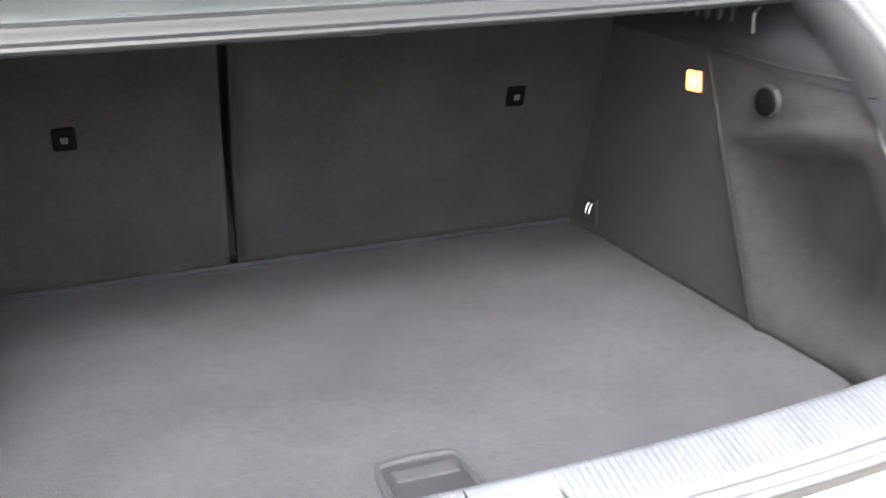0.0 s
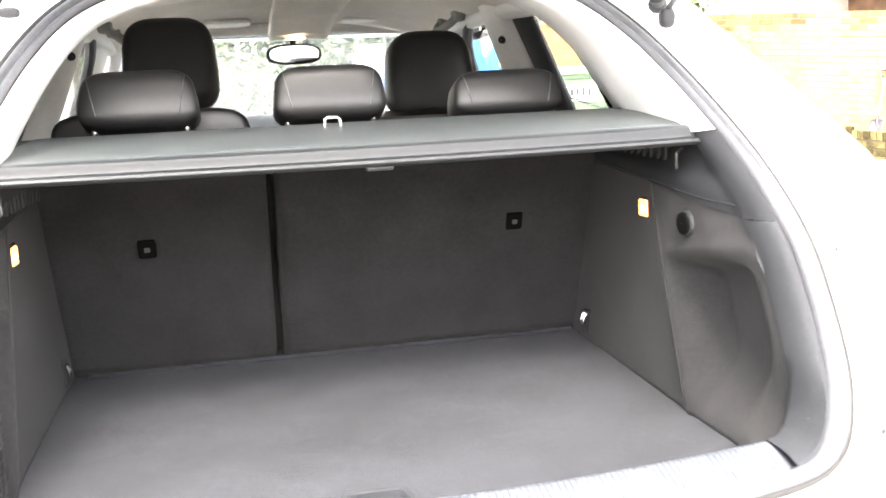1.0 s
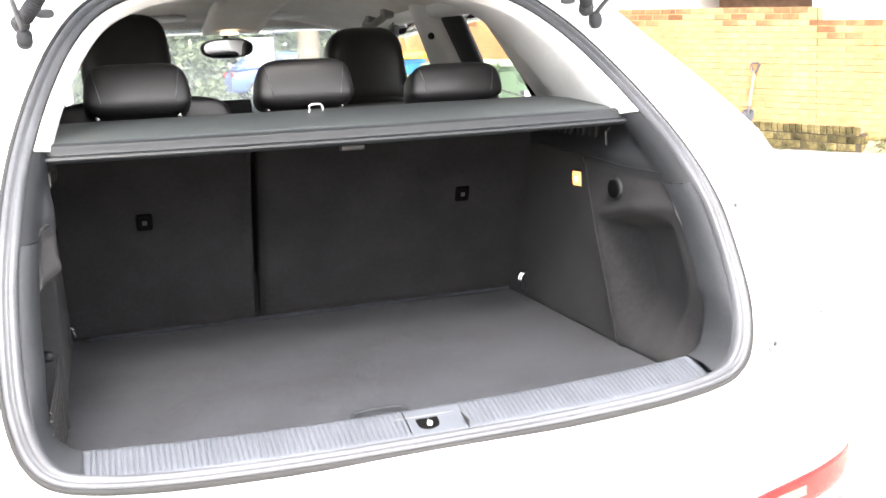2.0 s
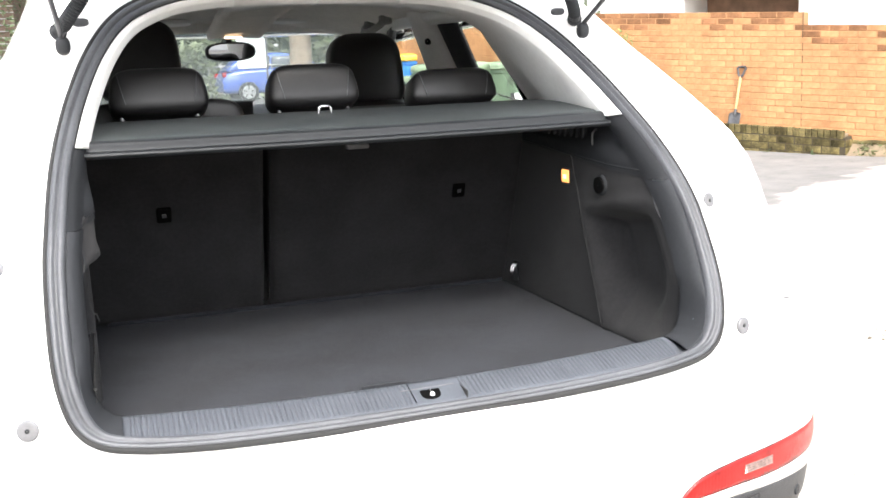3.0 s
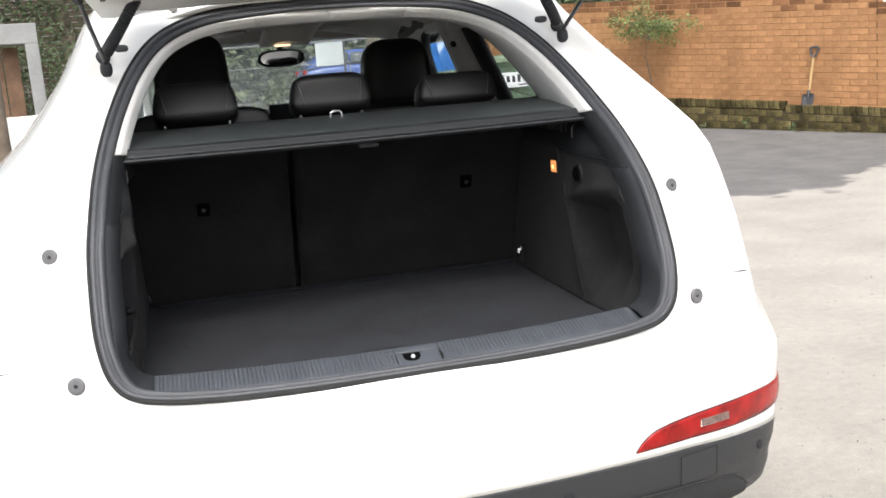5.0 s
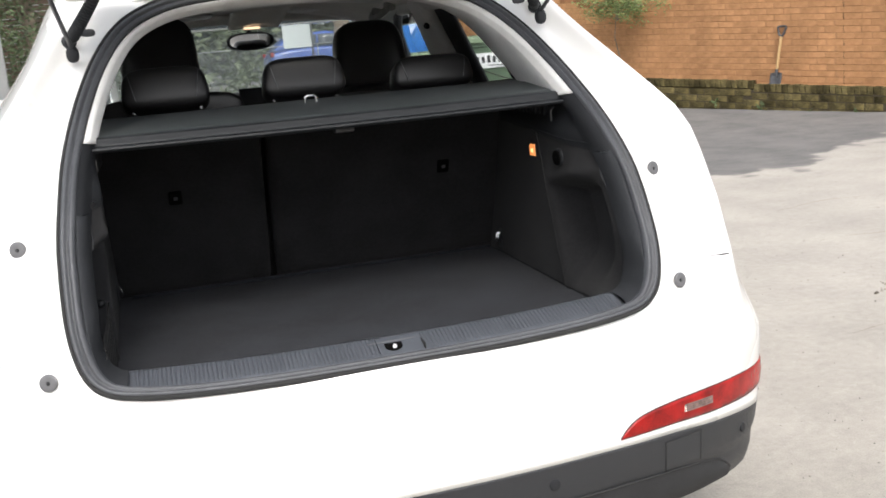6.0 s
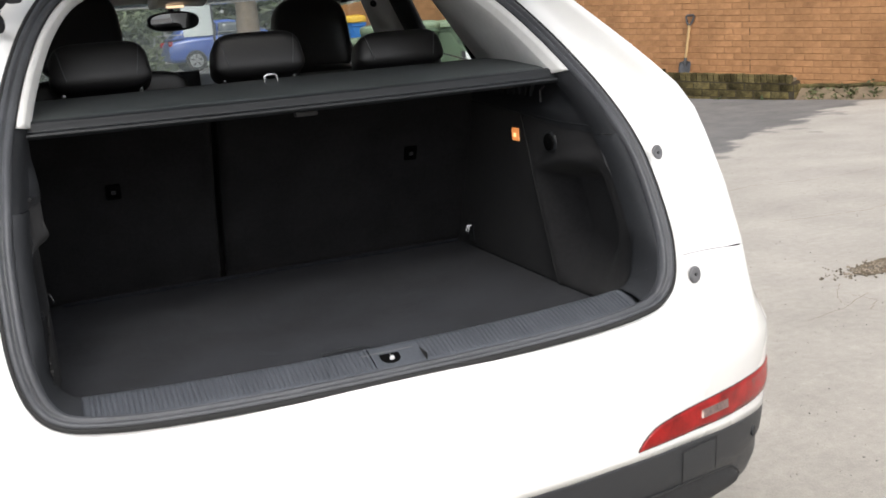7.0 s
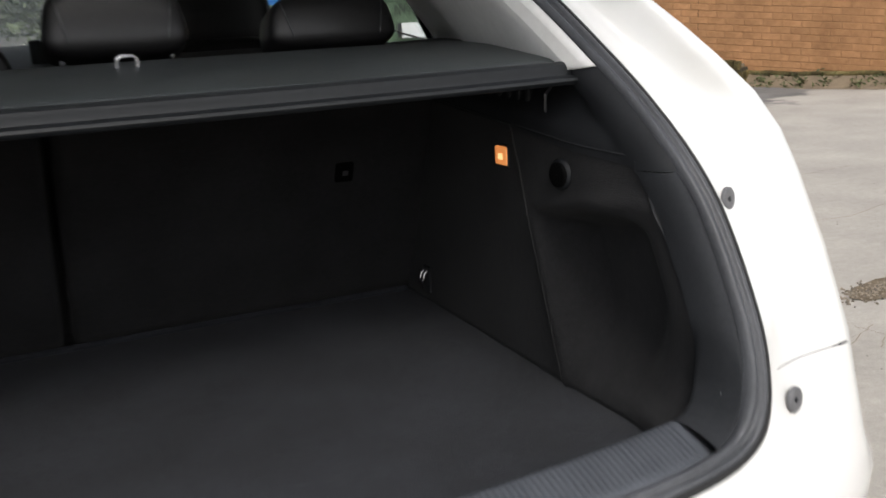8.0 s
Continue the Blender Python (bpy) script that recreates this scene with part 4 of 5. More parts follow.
def seat_back(x0, x1, label):
    rows = []
    for i in range(25):
        t = i / 24
        r = []
        for j in range(33):
            u = j / 32
            x = x0 + (x1 - x0) * u
            edge = min(u, 1 - u) * (x1 - x0)
            roll = .012 * (1 - smooth01(0, .014, edge)) + .010 * (1 - smooth01(0, .04, 1 - t))
            p = SEAT_B.lerp(SEAT_T, t)
            r.append(Vector((x, p.y + roll + .002 * math.sin(7 * x + 5 * t), p.z)))
        rows.append(r)
    return sheet("rear_seat_back", rows, CARPET, car, label, thick=.06)


sb1 = seat_back(-.548, -.132, "narrow charcoal carpeted rear seat back")
sb2 = seat_back(-.118, .548, "wide charcoal carpeted rear seat back")
box("seat_gap", -.136, -.114, .955, .975, .70, 1.12, GAP, car)
for lx, sb in ((-.359, sb1), (.353, sb2)):
    m = pose(lx, .796, .958, 23.7)
    la = part("anchor_cover", box_bm(-.0165, .0165, -.005, .005, -.019, .019, .004, 2, m=m), HOLE, sb, "square black child seat anchor cover")
    box("anchor_badge", -.005, .005, -.007, -.005, -.004, .006, STEEL, sb, "small grey anchor symbol plate", .0015, m=m)
box("cover_tab", .045, .095, .665, .69, 1.086, 1.097, WASHER, car, "small pale tab under the load cover", .003)

# ---------------------------------------------------------------- load cover (roller blind)
cover = thing("load_cover", "black vinyl roller load cover drawn across the boot", "load cover")
PROF = [(.3225, 1.140), (.3225, 1.1500), (.326, 1.1535), (.336, 1.1552), (.36, 1.1580), (.42, 1.1625), (.50, 1.1675), (.60, 1.172), (.70, 1.175), (.745, 1.172), (.75, 1.14), (.71, 1.125), (.60, 1.150), (.45, 1.148), (.335, 1.140)]
RAIL = [(.322, 1.1265), (.306, 1.1225), (.296, 1.1230), (.2895, 1.1255), (.2875, 1.1290), (.2890, 1.1325), (.2940, 1.1347), (.2990, 1.1358), (.3005, 1.1385), (.3005, 1.1440), (.3020, 1.1492), (.3070, 1.1525), (.3130, 1.1535), (.3190, 1.1515), (.322, 1.147)]
rows = []
for x in np.linspace(-.514, .514, 61):
    sag = -.0015 * math.sin(9 * x)
    rows.append([Vector((x, y, z + sag * (.33 < y < .7) - .003 * (1 - (x / .52) ** 2) * smooth01(.45, .31, y))) for y, z in PROF])
sheet("cover_blind", rows, COVER, cover, "matt black woven vinyl blind", wrap=True, ends=True)
sheet("front_rail", [[Vector((x, y, z - .003 * (1 - (x / .52) ** 2))) for y, z in RAIL] for x in np.linspace(-.513, .513, 41)], SATIN, cover, "satin black front rail with a rounded nose below", wrap=True, ends=True)
for sign in (1, -1):
    # flat moulded shelf between the blind and the pillar
    rows = []
    for y in np.linspace(.315, 1.14, 22):
        xo = interp(y, [.315, .36, .50, .80, 1.14], [.528, .545, .585, .660, .735])
        xi = interp(y, [.315, .40, .70, .76, 1.14], [.517, .520, .520, .50, .50])
        zt = interp(y, [.315, .36, .50, .75, 1.14], [1.150, 1.157, 1.167, 1.170, 1.160])
        rows.append([Vector((sign * x, y, z)) for x, z in ((xi, zt - .02), (xi, zt - .003), (xi + .003, zt), ((xi + xo) / 2, zt + .002), (xo, zt + .004), (xo, zt - .02))])
    sheet("side_shelf", rows, BLACK_PLASTIC, car, "flat black moulded shelf beside the load cover", wrap=True, ends=True)
    box("cover_end_cap", sign * .5165 - .004, sign * .5165 + .004, .304, .345, 1.1225, 1.149, BLACK_PLASTIC, cover, "", .003)
tube("cover_ring", [(-.031, .592, 1.172), (-.0305, .592, 1.183), (-.026, .592, 1.187), (-.009, .592, 1.187), (-.005, .592, 1.183), (-.0045, .592, 1.172)], .0028, CHROME, cover, "bright metal pull ring", sides=8)

# ---------------------------------------------------------------- seats
for hx, w, zb, zt in ((-.347, .224, 1.170, 1.279), (-.002, .224, 1.168, 1.275), (.342, .232, 1.160, 1.251)):
    hr = pillow("rear_headrest", (hx, .80, (zb + zt) / 2 + .002), (w, .10, zt - zb), LEATHER, car, "padded black leather rear headrest", .52, .3, tilt=-17, top=.86)
    for k in (-1, 1):
        tube("headrest_post", [(hx + k * w * .36, .79, 1.10), (hx + k * w * .36, .785, zb + .02)], .006, CHROME, hr, "chrome headrest post", sides=8)
        seam = []
        for t in np.linspace(0, 1, 9):
            Z, X = -.62 + 1.30 * t, .66 + .20 * t
            Y = max((1 - abs(Z) ** (2 / .52)) ** (.52 / .3) - X ** (2 / .3), .0) ** .15
            seam.append(Vector((hx, .80, (zb + zt) / 2 + .002)) + Matrix.Rotation(radians(-17), 3, "X") @ Vector((k * X * (1 - .07 * (Z + 1)) * w / 2, -Y * .0505, Z * (zt - zb) / 2)))
        tube("stitching", seam, .0011, STEEL, hr, sides=5)
pillow("rear_headrest_wing", (-.335, .88, 1.13), (.37, .06, .17), LEATHER, car, "", .4, .3)
for x0, x1 in ((-.50, -.135), (-.12, .50)):
    pillow("rear_seat_cushion", ((x0 + x1) / 2, .925, .93), (x1 - x0, .14, .50), LEATHER, car, "black leather rear seat back", .3, .25, tilt=22)
for sx, top_z in ((-.345, 1.455), (.388, 1.395)):
    fs = new("front_seat")
    fs.parent = car
    tagged(fs, "black leather front seat with a tall headrest")
    pillow("headrest", (sx, 1.78, top_z - .125), (.275, .13, .26), LEATHER, fs, "", .55, .45, tilt=-6, top=.88)
    pillow("backrest", (sx, 1.80, .86), (.50, .20, .66), LEATHER, fs, "", .45, .35, tilt=12, top=.72)
    pillow("base", (sx, 2.12, .50), (.50, .55, .22), LEATHER, fs, "", .35, .35)
    for k in (-1, 1):
        tube("post", [(sx + k * .06, 1.79, 1.10), (sx + k * .06, 1.78, top_z - .2)], .007, CHROME, fs, sides=8)

# ---------------------------------------------------------------- open tailgate, struts, cable boots
tg = new("tailgate")
tg.parent = car
tagged(tg, "raised white tailgate with a black inner lining")
GATE = [(.57, 1.470), (.47, 1.464), (.36, 1.503), (.15, 1.655), (-.10, 1.82), (-.34, 1.97), (-.44, 2.02)]
rows, inner = [], []
LINING_LINE = [(.385, 1.492), (.34, 1.517)] + GATE[3:]
for k, (y, z) in enumerate(GATE):
    w = interp(k, [0, 1, 2, 3, 6], [.47, .520, .545, .565, .56])
    xs = np.linspace(-w, w, 25)
    rows.append([Vector((x, y, z - .025 * (abs(x) / w) ** 6 + .03)) for x in xs] + [Vector((x, y - .02, z - .035 + .02 * (1 - (abs(x) / w) ** 4))) for x in xs[::-1]])
sheet("gate_shell", rows, PAINT, tg, "white tailgate shell", wrap=True, ends=True)
for k, (y, z) in enumerate(LINING_LINE[:-1]):
    w = interp(k, [0, 1, 2, 5], [.425, .462, .492, .485])
    inner.append([Vector((x, y - .03, z - .045 + .01 * (abs(x) / w) ** 4)) for x in np.linspace(-w, w, 21)])
sheet("gate_lining", inner, BLACK_PLASTIC, tg, "black tailgate lining", thick=.012)
for sign in (1, -1):
    disc("rubber_stop", (sign * .507, .378, 1.4655), (0, -.58, -.81), .0085, .006, RUBBER, tg, "small dark rubber stop", sides=16, dome=.4)
for sign in (1, -1):
    st = new("gas_strut")
    st.parent = car
    tagged(st, "black gas strut holding the tailgate")
    a = Vector((sign * .523, .440, 1.322))
    b = Vector((sign * .545, .18, 1.478))
    tube("rod", [a + Vector((0, 0, .012)), a.lerp(b, .9)], .0050, STEEL, st, sides=8)
    tube("cylinder", [a.lerp(b, .80), a.lerp(b, 1.6)], .010, BLACK_PLASTIC, st, sides=10)
    pillow("ball_joint", a, (.026, .026, .034), BLACK_PLASTIC, st, "", .8, .8)
    pts, rad = [], []
    p0, p1, p2 = Vector((sign * .532, .495, 1.348)), Vector((sign * .505, .425, 1.370)), Vector((sign * .440, .410, 1.464))
    for k in range(91):
        t = k / 90
        pts.append((1 - t) ** 2 * p0 + 2 * t * (1 - t) * p1 + t * t * p2)
        rad.append(.0115 + (.0024 if k % 3 == 0 and k > 16 else 0) + (.0045 if k <= 4 else 0))
    tube("cable_boot", pts, rad, BLACK_PLASTIC, car, "corrugated black cable boot", sides=12)
    pillow("gate_buffer", (sign * .490, .492, 1.366), (.03, .02, .016), RUBBER, car, "small rubber buffer", .7, .7)
    box("gate_hinge", sign * .37 - .012, sign * .37 + .012, .50, .575, 1.440, 1.482, PAINT, car, "white hinge arm", .008)

# ---------------------------------------------------------------- ground
def blend_asphalt(m):
    """Worn asphalt that thins out raggedly over the concrete along the drive."""
    n, l = m.node_tree.nodes, m.node_tree.links
    src = n["Principled BSDF"].inputs["Base Color"].links[0].from_socket
    geo, sep = n.new("ShaderNodeNewGeometry"), n.new("ShaderNodeSeparateXYZ")
    l.new(geo.outputs["Position"], sep.inputs[0])

    def sums(op, a, b):
        k = n.new("ShaderNodeMath")
        k.operation = op
        for i, v in enumerate((a, b)):
            if isinstance(v, float):
                k.inputs[i].default_value = v
            else:
                l.new(v, k.inputs[i])
        return k.outputs[0]
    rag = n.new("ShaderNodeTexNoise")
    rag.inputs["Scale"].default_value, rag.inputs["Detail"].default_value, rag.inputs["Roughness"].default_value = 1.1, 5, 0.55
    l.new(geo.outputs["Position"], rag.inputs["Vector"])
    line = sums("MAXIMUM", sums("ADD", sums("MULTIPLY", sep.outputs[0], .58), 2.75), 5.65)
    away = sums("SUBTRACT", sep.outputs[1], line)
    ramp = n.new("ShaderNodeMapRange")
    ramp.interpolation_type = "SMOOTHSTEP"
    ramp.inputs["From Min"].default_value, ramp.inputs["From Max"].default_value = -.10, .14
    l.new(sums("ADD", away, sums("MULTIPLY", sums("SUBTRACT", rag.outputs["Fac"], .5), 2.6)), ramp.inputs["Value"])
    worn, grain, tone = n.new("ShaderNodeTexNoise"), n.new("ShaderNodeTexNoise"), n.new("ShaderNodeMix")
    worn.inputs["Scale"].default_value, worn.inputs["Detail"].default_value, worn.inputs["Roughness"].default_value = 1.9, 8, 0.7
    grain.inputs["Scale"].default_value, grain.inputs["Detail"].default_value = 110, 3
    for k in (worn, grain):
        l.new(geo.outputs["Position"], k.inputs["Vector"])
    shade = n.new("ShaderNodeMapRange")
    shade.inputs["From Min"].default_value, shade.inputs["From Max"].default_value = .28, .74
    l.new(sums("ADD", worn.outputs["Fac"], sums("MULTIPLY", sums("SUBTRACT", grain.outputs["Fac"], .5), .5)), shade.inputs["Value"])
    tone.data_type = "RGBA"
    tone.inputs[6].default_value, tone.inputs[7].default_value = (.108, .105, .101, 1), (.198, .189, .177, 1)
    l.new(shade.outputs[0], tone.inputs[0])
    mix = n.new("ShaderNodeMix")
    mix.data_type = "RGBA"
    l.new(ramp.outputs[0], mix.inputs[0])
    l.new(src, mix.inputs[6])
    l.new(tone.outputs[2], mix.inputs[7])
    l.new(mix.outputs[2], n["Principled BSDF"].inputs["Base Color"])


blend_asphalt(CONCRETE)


def rise(x, y):
    return .06 * min(max(y - 8.5, 0), 14.5)

GX = sorted(set([-400, -200, -100, -50, -30] + [round(v, 2) for v in np.arange(-20, 20.1, 1.0)] + [30, 50, 100, 200, 400]))
GY = sorted(set([-400, -200, -100, -50, -30, -15] + [round(v, 2) for v in np.arange(-8, 34.1, 1.0)] + [50, 100, 200, 400]))
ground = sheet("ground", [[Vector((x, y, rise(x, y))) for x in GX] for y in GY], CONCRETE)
tagged(ground, "pale beige worn concrete driveway", "ground", kind="structure")

# the wall's own axes: s along it (forwards, climbing with the ground), o out of it (towards the car), z up
W0 = Vector((8.32, 9.92, 0))
ALONG = Vector((-.543, .837, .07))
OUT = Vector((-.839, -.544, 0))
WALL = Matrix(((ALONG.x, OUT.x, 0, W0.x), (ALONG.y, OUT.y, 0, W0.y), (ALONG.z, 0, 1, 0), (0, 0, 0, 1)))
WALL3 = WALL.to_3x3()


def wall_at(s, o, z):
    return WALL @ Vector((s, o, z))


def flat_patch(name, outline, material, lift, wobble=.12, label="", category="", kind="structure"):
    """A thin worn patch on the ground with a ragged outline."""
    pts = []
    for i, a in enumerate(outline):
        b = outline[(i + 1) % len(outline)]
        n = max(int(math.dist(a, b) / .15), 1)
        for k in range(n):
            x, y = a[0] + (b[0] - a[0]) * k / n, a[1] + (b[1] - a[1]) * k / n
            x, y = x + wobble * noise.noise((x * 1.9, y * 1.9, 1)) + wobble * .5 * noise.noise((x * 6, y * 6, 2)), y + wobble * noise.noise((x * 1.9, y * 1.9, 5)) + wobble * .5 * noise.noise((x * 6, y * 6, 7))
            pts.append((x, y))
    bm = bmesh.new()
    vs = [bm.verts.new((x, y, rise(x, y) + lift)) for x, y in pts]
    f = bm.faces.new(vs)
    bmesh.ops.triangulate(bm, faces=[f])
    o = part(name, bm, material)
    return tagged(o, label, category, kind=kind)


flat_patch("asphalt_spot", [(6.9, 4.9), (7.4, 4.8), (8.0, 5.3), (7.6, 5.5), (7.1, 5.3)], ASPHALT, .004, .15, "dark stain of worn asphalt", "asphalt")
bank = []
for t in np.linspace(-1.16, -9, 80):
    lift = .15 + .02 * noise.noise((t * 2.1, 0, 3))
    wide = .36 + .06 * noise.noise((t * 1.7, 2, 0)) + .012 * (-t)
    row = []
    for u in np.linspace(0, 1, 12):
        p = wall_at(t, wide * u, 0)
        row.append(Vector((p.x, p.y, rise(p.x, p.y) + .004 + lift * (1 - u) ** 1.6 + .012 * noise.noise((t * 9, u * 7, 1)) * (1 - u))))
    bank.append(row)
foot = sheet("wall_plinth", [[r[0] + OUT * o + Vector((0, 0, z)) for o, z in ((-.01, -.03), (.028, -.03), (.034, .0), (.030, .022), (.012, .034), (-.01, .036))] for r in bank], MOSS_BRICK, None, smooth=True)
tagged(foot, "dark mossy foot of the brick wall", "plinth", kind="structure")
tagged(sheet("dirt_verge", bank, DIRT), "dry dirt bank with litter along the wall foot", "verge", kind="structure")
flat_patch("pothole", [(2.84, 1.78), (3.00, 1.79), (3.17, 1.86), (3.32, 1.97), (3.14, 2.00), (2.95, 1.94), (2.81, 1.86)], LITTER, .004, .07, "gravelly hole worn in the concrete", "pothole")

# ---------------------------------------------------------------- small ground details
rng = random.Random(11)


def stones(name, n, place, size, material, label, category):
    """Loose stones as one mesh of small uneven lumps."""
    verts, faces = [], []
    for _ in range(n):
        x, y = place()
        r = size * rng.uniform(.4, 1.2)
        c = Vector((x, y, rise(x, y) + r * .3))
        k = len(verts)
        for d in ((1, 0, 0), (0, 1, 0), (-1, 0, 0), (0, -1, 0), (0, 0, .8), (0, 0, -.8)):
            verts.append(c + Vector(d) * r * rng.uniform(.6, 1.2))
        for i in range(4):
            j = (i + 1) % 4
            faces += [(k + i, k + j, k + 4), (k + j, k + i, k + 5)]
    o = ob_from(name, verts, faces, material, None, "", False)
    return tagged(o, label, category, kind="stuff")


stones("gravel", 520, lambda: (rng.gauss(3.05, .13), rng.gauss(1.89, .045)), .0095, HOLE_STONE, "loose gravel and leaves in the worn hole", "gravel")
stones("grit", 2600, lambda: (1.2 + 6 * rng.random() ** 1.5, rng.uniform(-1.5, 7.0)), .0045, GRAVEL, "scattered grit on the concrete", "grit")


def crack(pts, w=.0014):
    rows = []
    for i in range(len(pts) - 1):
        a, b = Vector(pts[i]), Vector(pts[i + 1])
        for k in range(8):
            p = a.lerp(b, k / 8) + Vector((noise.noise((i, k * .9, 3)), noise.noise((k * .9, i, 8)))) * .016
            g = w * (.5 + rng.random())
            rows.append([Vector((p.x, p.y - g, rise(p.x, p.y) + .003)), Vector((p.x, p.y, rise(p.x, p.y) + .0035)), Vector((p.x, p.y + g, rise(p.x, p.y) + .003))])
    return tagged(sheet("ground_crack", rows, DIRT), "thin crack in the concrete", "crack", "ground cracks")


for pts in ([(2.2, 1.45), (2.45, 1.5), (2.7, 1.62)], [(2.46, 1.5), (2.52, 1.62), (2.7, 1.8)], [(2.5, 1.42), (2.62, 1.5), (2.6, 1.65)], [(3.6, 3.95), (4.1, 4.1), (4.7, 3.95), (5.3, 4.0)], [(3.4, 3.0), (4.0, 2.9), (4.8, 3.1)]):
    crack(pts)

# ---------------------------------------------------------------- brick wall
WALL_TOP = 23 * .0855
LOW_TOP = 21 * .0855
both = box_bm(-.47, 7.05, -.24, -.005, -.4, WALL_TOP - .01, m=WALL)
box_bm(-10, -.47, -.24, -.005, -.4, LOW_TOP - .01, bm=both, m=WALL)
wall = part("wall_east", both, MORTAR, None, "long orange brick boundary wall with a stained top")
tagged(wall, category="wall", kind="structure")


def brick_mesh(name, l, h, d, bev, material):
    bm = box_bm(-l / 2, l / 2, -d, 0, 0, h)
    bmesh.ops.bevel(bm, geom=[e for e in bm.edges if all(v.co.y > -.001 for v in e.verts)], offset=bev, segments=1, affect="EDGES")
    bmesh.ops.transform(bm, matrix=WALL3.to_4x4(), verts=bm.verts)
    me = bpy.data.meshes.new(name)
    bmesh.ops.recalc_face_normals(bm, faces=bm.faces)
    bm.to_mesh(me)
    bm.free()
    me.materials.append(material)
    return me


def join_bricks(name, mesh, places, parent, material, label):
    vs = [v.co.copy() for v in mesh.vertices]
    fs = [tuple(p.vertices) for p in mesh.polygons]
    verts, faces = [], []
    for p in places:
        k = len(verts)
        verts += [v + p for v in vs]
        faces += [tuple(i + k for i in f) for f in fs]
    o = ob_from(name, verts, faces, material, parent, label, False)
    o["kind"] = "stuff"
    return o


BR = brick_mesh("brick", .226, .0745, .05, .004, BRICK)
BR_TOP = brick_mesh("brick", .226, .0745, .05, .005, DARK_BRICK)
near, far, far_top = [], [], []
for c in range(23):
    off = .12 * (c % 2) + rng.uniform(-.015, .015)
    for k in range(-40, 29):
        s = k * .2385 + off
        if abs(s + .47) < .06:
            s -= .012
        o = .001 * rng.uniform(-2, 3)
        if s < -.47 and c >= 21:
            continue
        p = wall_at(s, o, c * .0855 + .006)
        stained = c > 17 - 2 * (s < -.47) and rng.random() < (.06, .16, .40, .70, .9)[min(max(c - 18 + 2 * (s < -.47), 0), 4)] + .25 * noise.noise((s * 1.3, c * .5, 3))
        if -1.9 < s < 2.2 and c >= 4 and len(near) < 300:
            near.append((p, stained))
        elif stained:
            far_top.append(p)
        else:
            far.append(p)
join_bricks("bricks", BR, far, wall, BRICK, "orange bricks in running bond")
join_bricks("top_bricks", BR_TOP, far_top, wall, DARK_BRICK, "dark stained bricks at the wall's top")
joint = part("expansion_joint", box_bm(-.473, -.467, -.02, -.0005, 0, WALL_TOP, m=WALL), DARK_MORTAR, wall, "dark vertical joint")

# low planter of mossy bricks in front of it
planter = part("planter_wall", box_bm(-1.14, 6.9, -.001, .292, -.3, .335, m=WALL), DARK_MORTAR, None, "low garden edging of mossy old bricks below the wall")
tagged(planter, category="planter", kind="structure")
PB = brick_mesh("brick", .226, .088, .05, .006, MOSS_BRICK)
PH = brick_mesh("brick", .175, .088, .05, .006, MOSS_BRICK)
PS = brick_mesh("brick", .072, .108, .11, .006, MOSS_BRICK)
low_near, low_far = [], []
for c in range(4):
    for k in range(-5, 29):
        s = k * .2385 + .12 * (c % 2)
        if -1.05 < s < 7.9:
            (low_near if s < 4 else low_far).append(wall_at(s, .30 + .004 * rng.uniform(-1, 1), c * .098 - .038 - .045 * (s < .72)))
top_near, top_far = [], []
for k in range(-14, 84):
    s = k * .0815 - .01
    if s > -1.15:
        (top_near if s < 4.2 else top_far).append(wall_at(s, .302 + .006 * rng.uniform(-1, 1), .360 + .005 * rng.uniform(-1, 1) - .045 * (s < .72)))
join_bricks("bricks", PB, low_far, planter, MOSS_BRICK, "mossy bricks")
join_bricks("edge_bricks", PS, top_far, planter, MOSS_BRICK, "mossy bricks on edge")
soil = part("planter_soil", box_bm(-1.1, 6.9, .0, .2, .33, .375, .01, 1, m=WALL), DIRT, planter, "dry soil in the planter")


for c in range(4):
    for o0 in (.004, .150):
        part("end_brick", box_bm(-1.156, -1.138, o0, o0 + .138, c * .098 - .08, c * .098 + .004, .005, 1, m=WALL), MOSS_BRICK, planter)

# ---------------------------------------------------------------- foliage
def leaves(name, centres, per, spread, size, material, parent=None, seed=1, label=""):
    """Many small bent leaves round clump centres, as one mesh."""
    r = random.Random(seed)
    verts, faces = [], []
    for c in centres:
        for _ in range(per):
            p = Vector(c) + Vector((r.gauss(0, spread), r.gauss(0, spread), r.gauss(0, spread * .75)))
            a = Vector((r.gauss(0, 1), r.gauss(0, 1), r.gauss(0, .6))).normalized()
            b = a.cross(Vector((r.gauss(0, 1), r.gauss(0, 1), r.gauss(0, 1)))).normalized()
            n = a.cross(b)
            s = size * r.uniform(.6, 1.3)
            k = len(verts)
            verts += [p - a * s, p + b * s * .42 + n * s * .12, p + a * s, p - b * s * .42 + n * s * .12]
            faces.append((k, k + 1, k + 2, k + 3))
    return ob_from(name, verts, faces, material, parent, label, False)


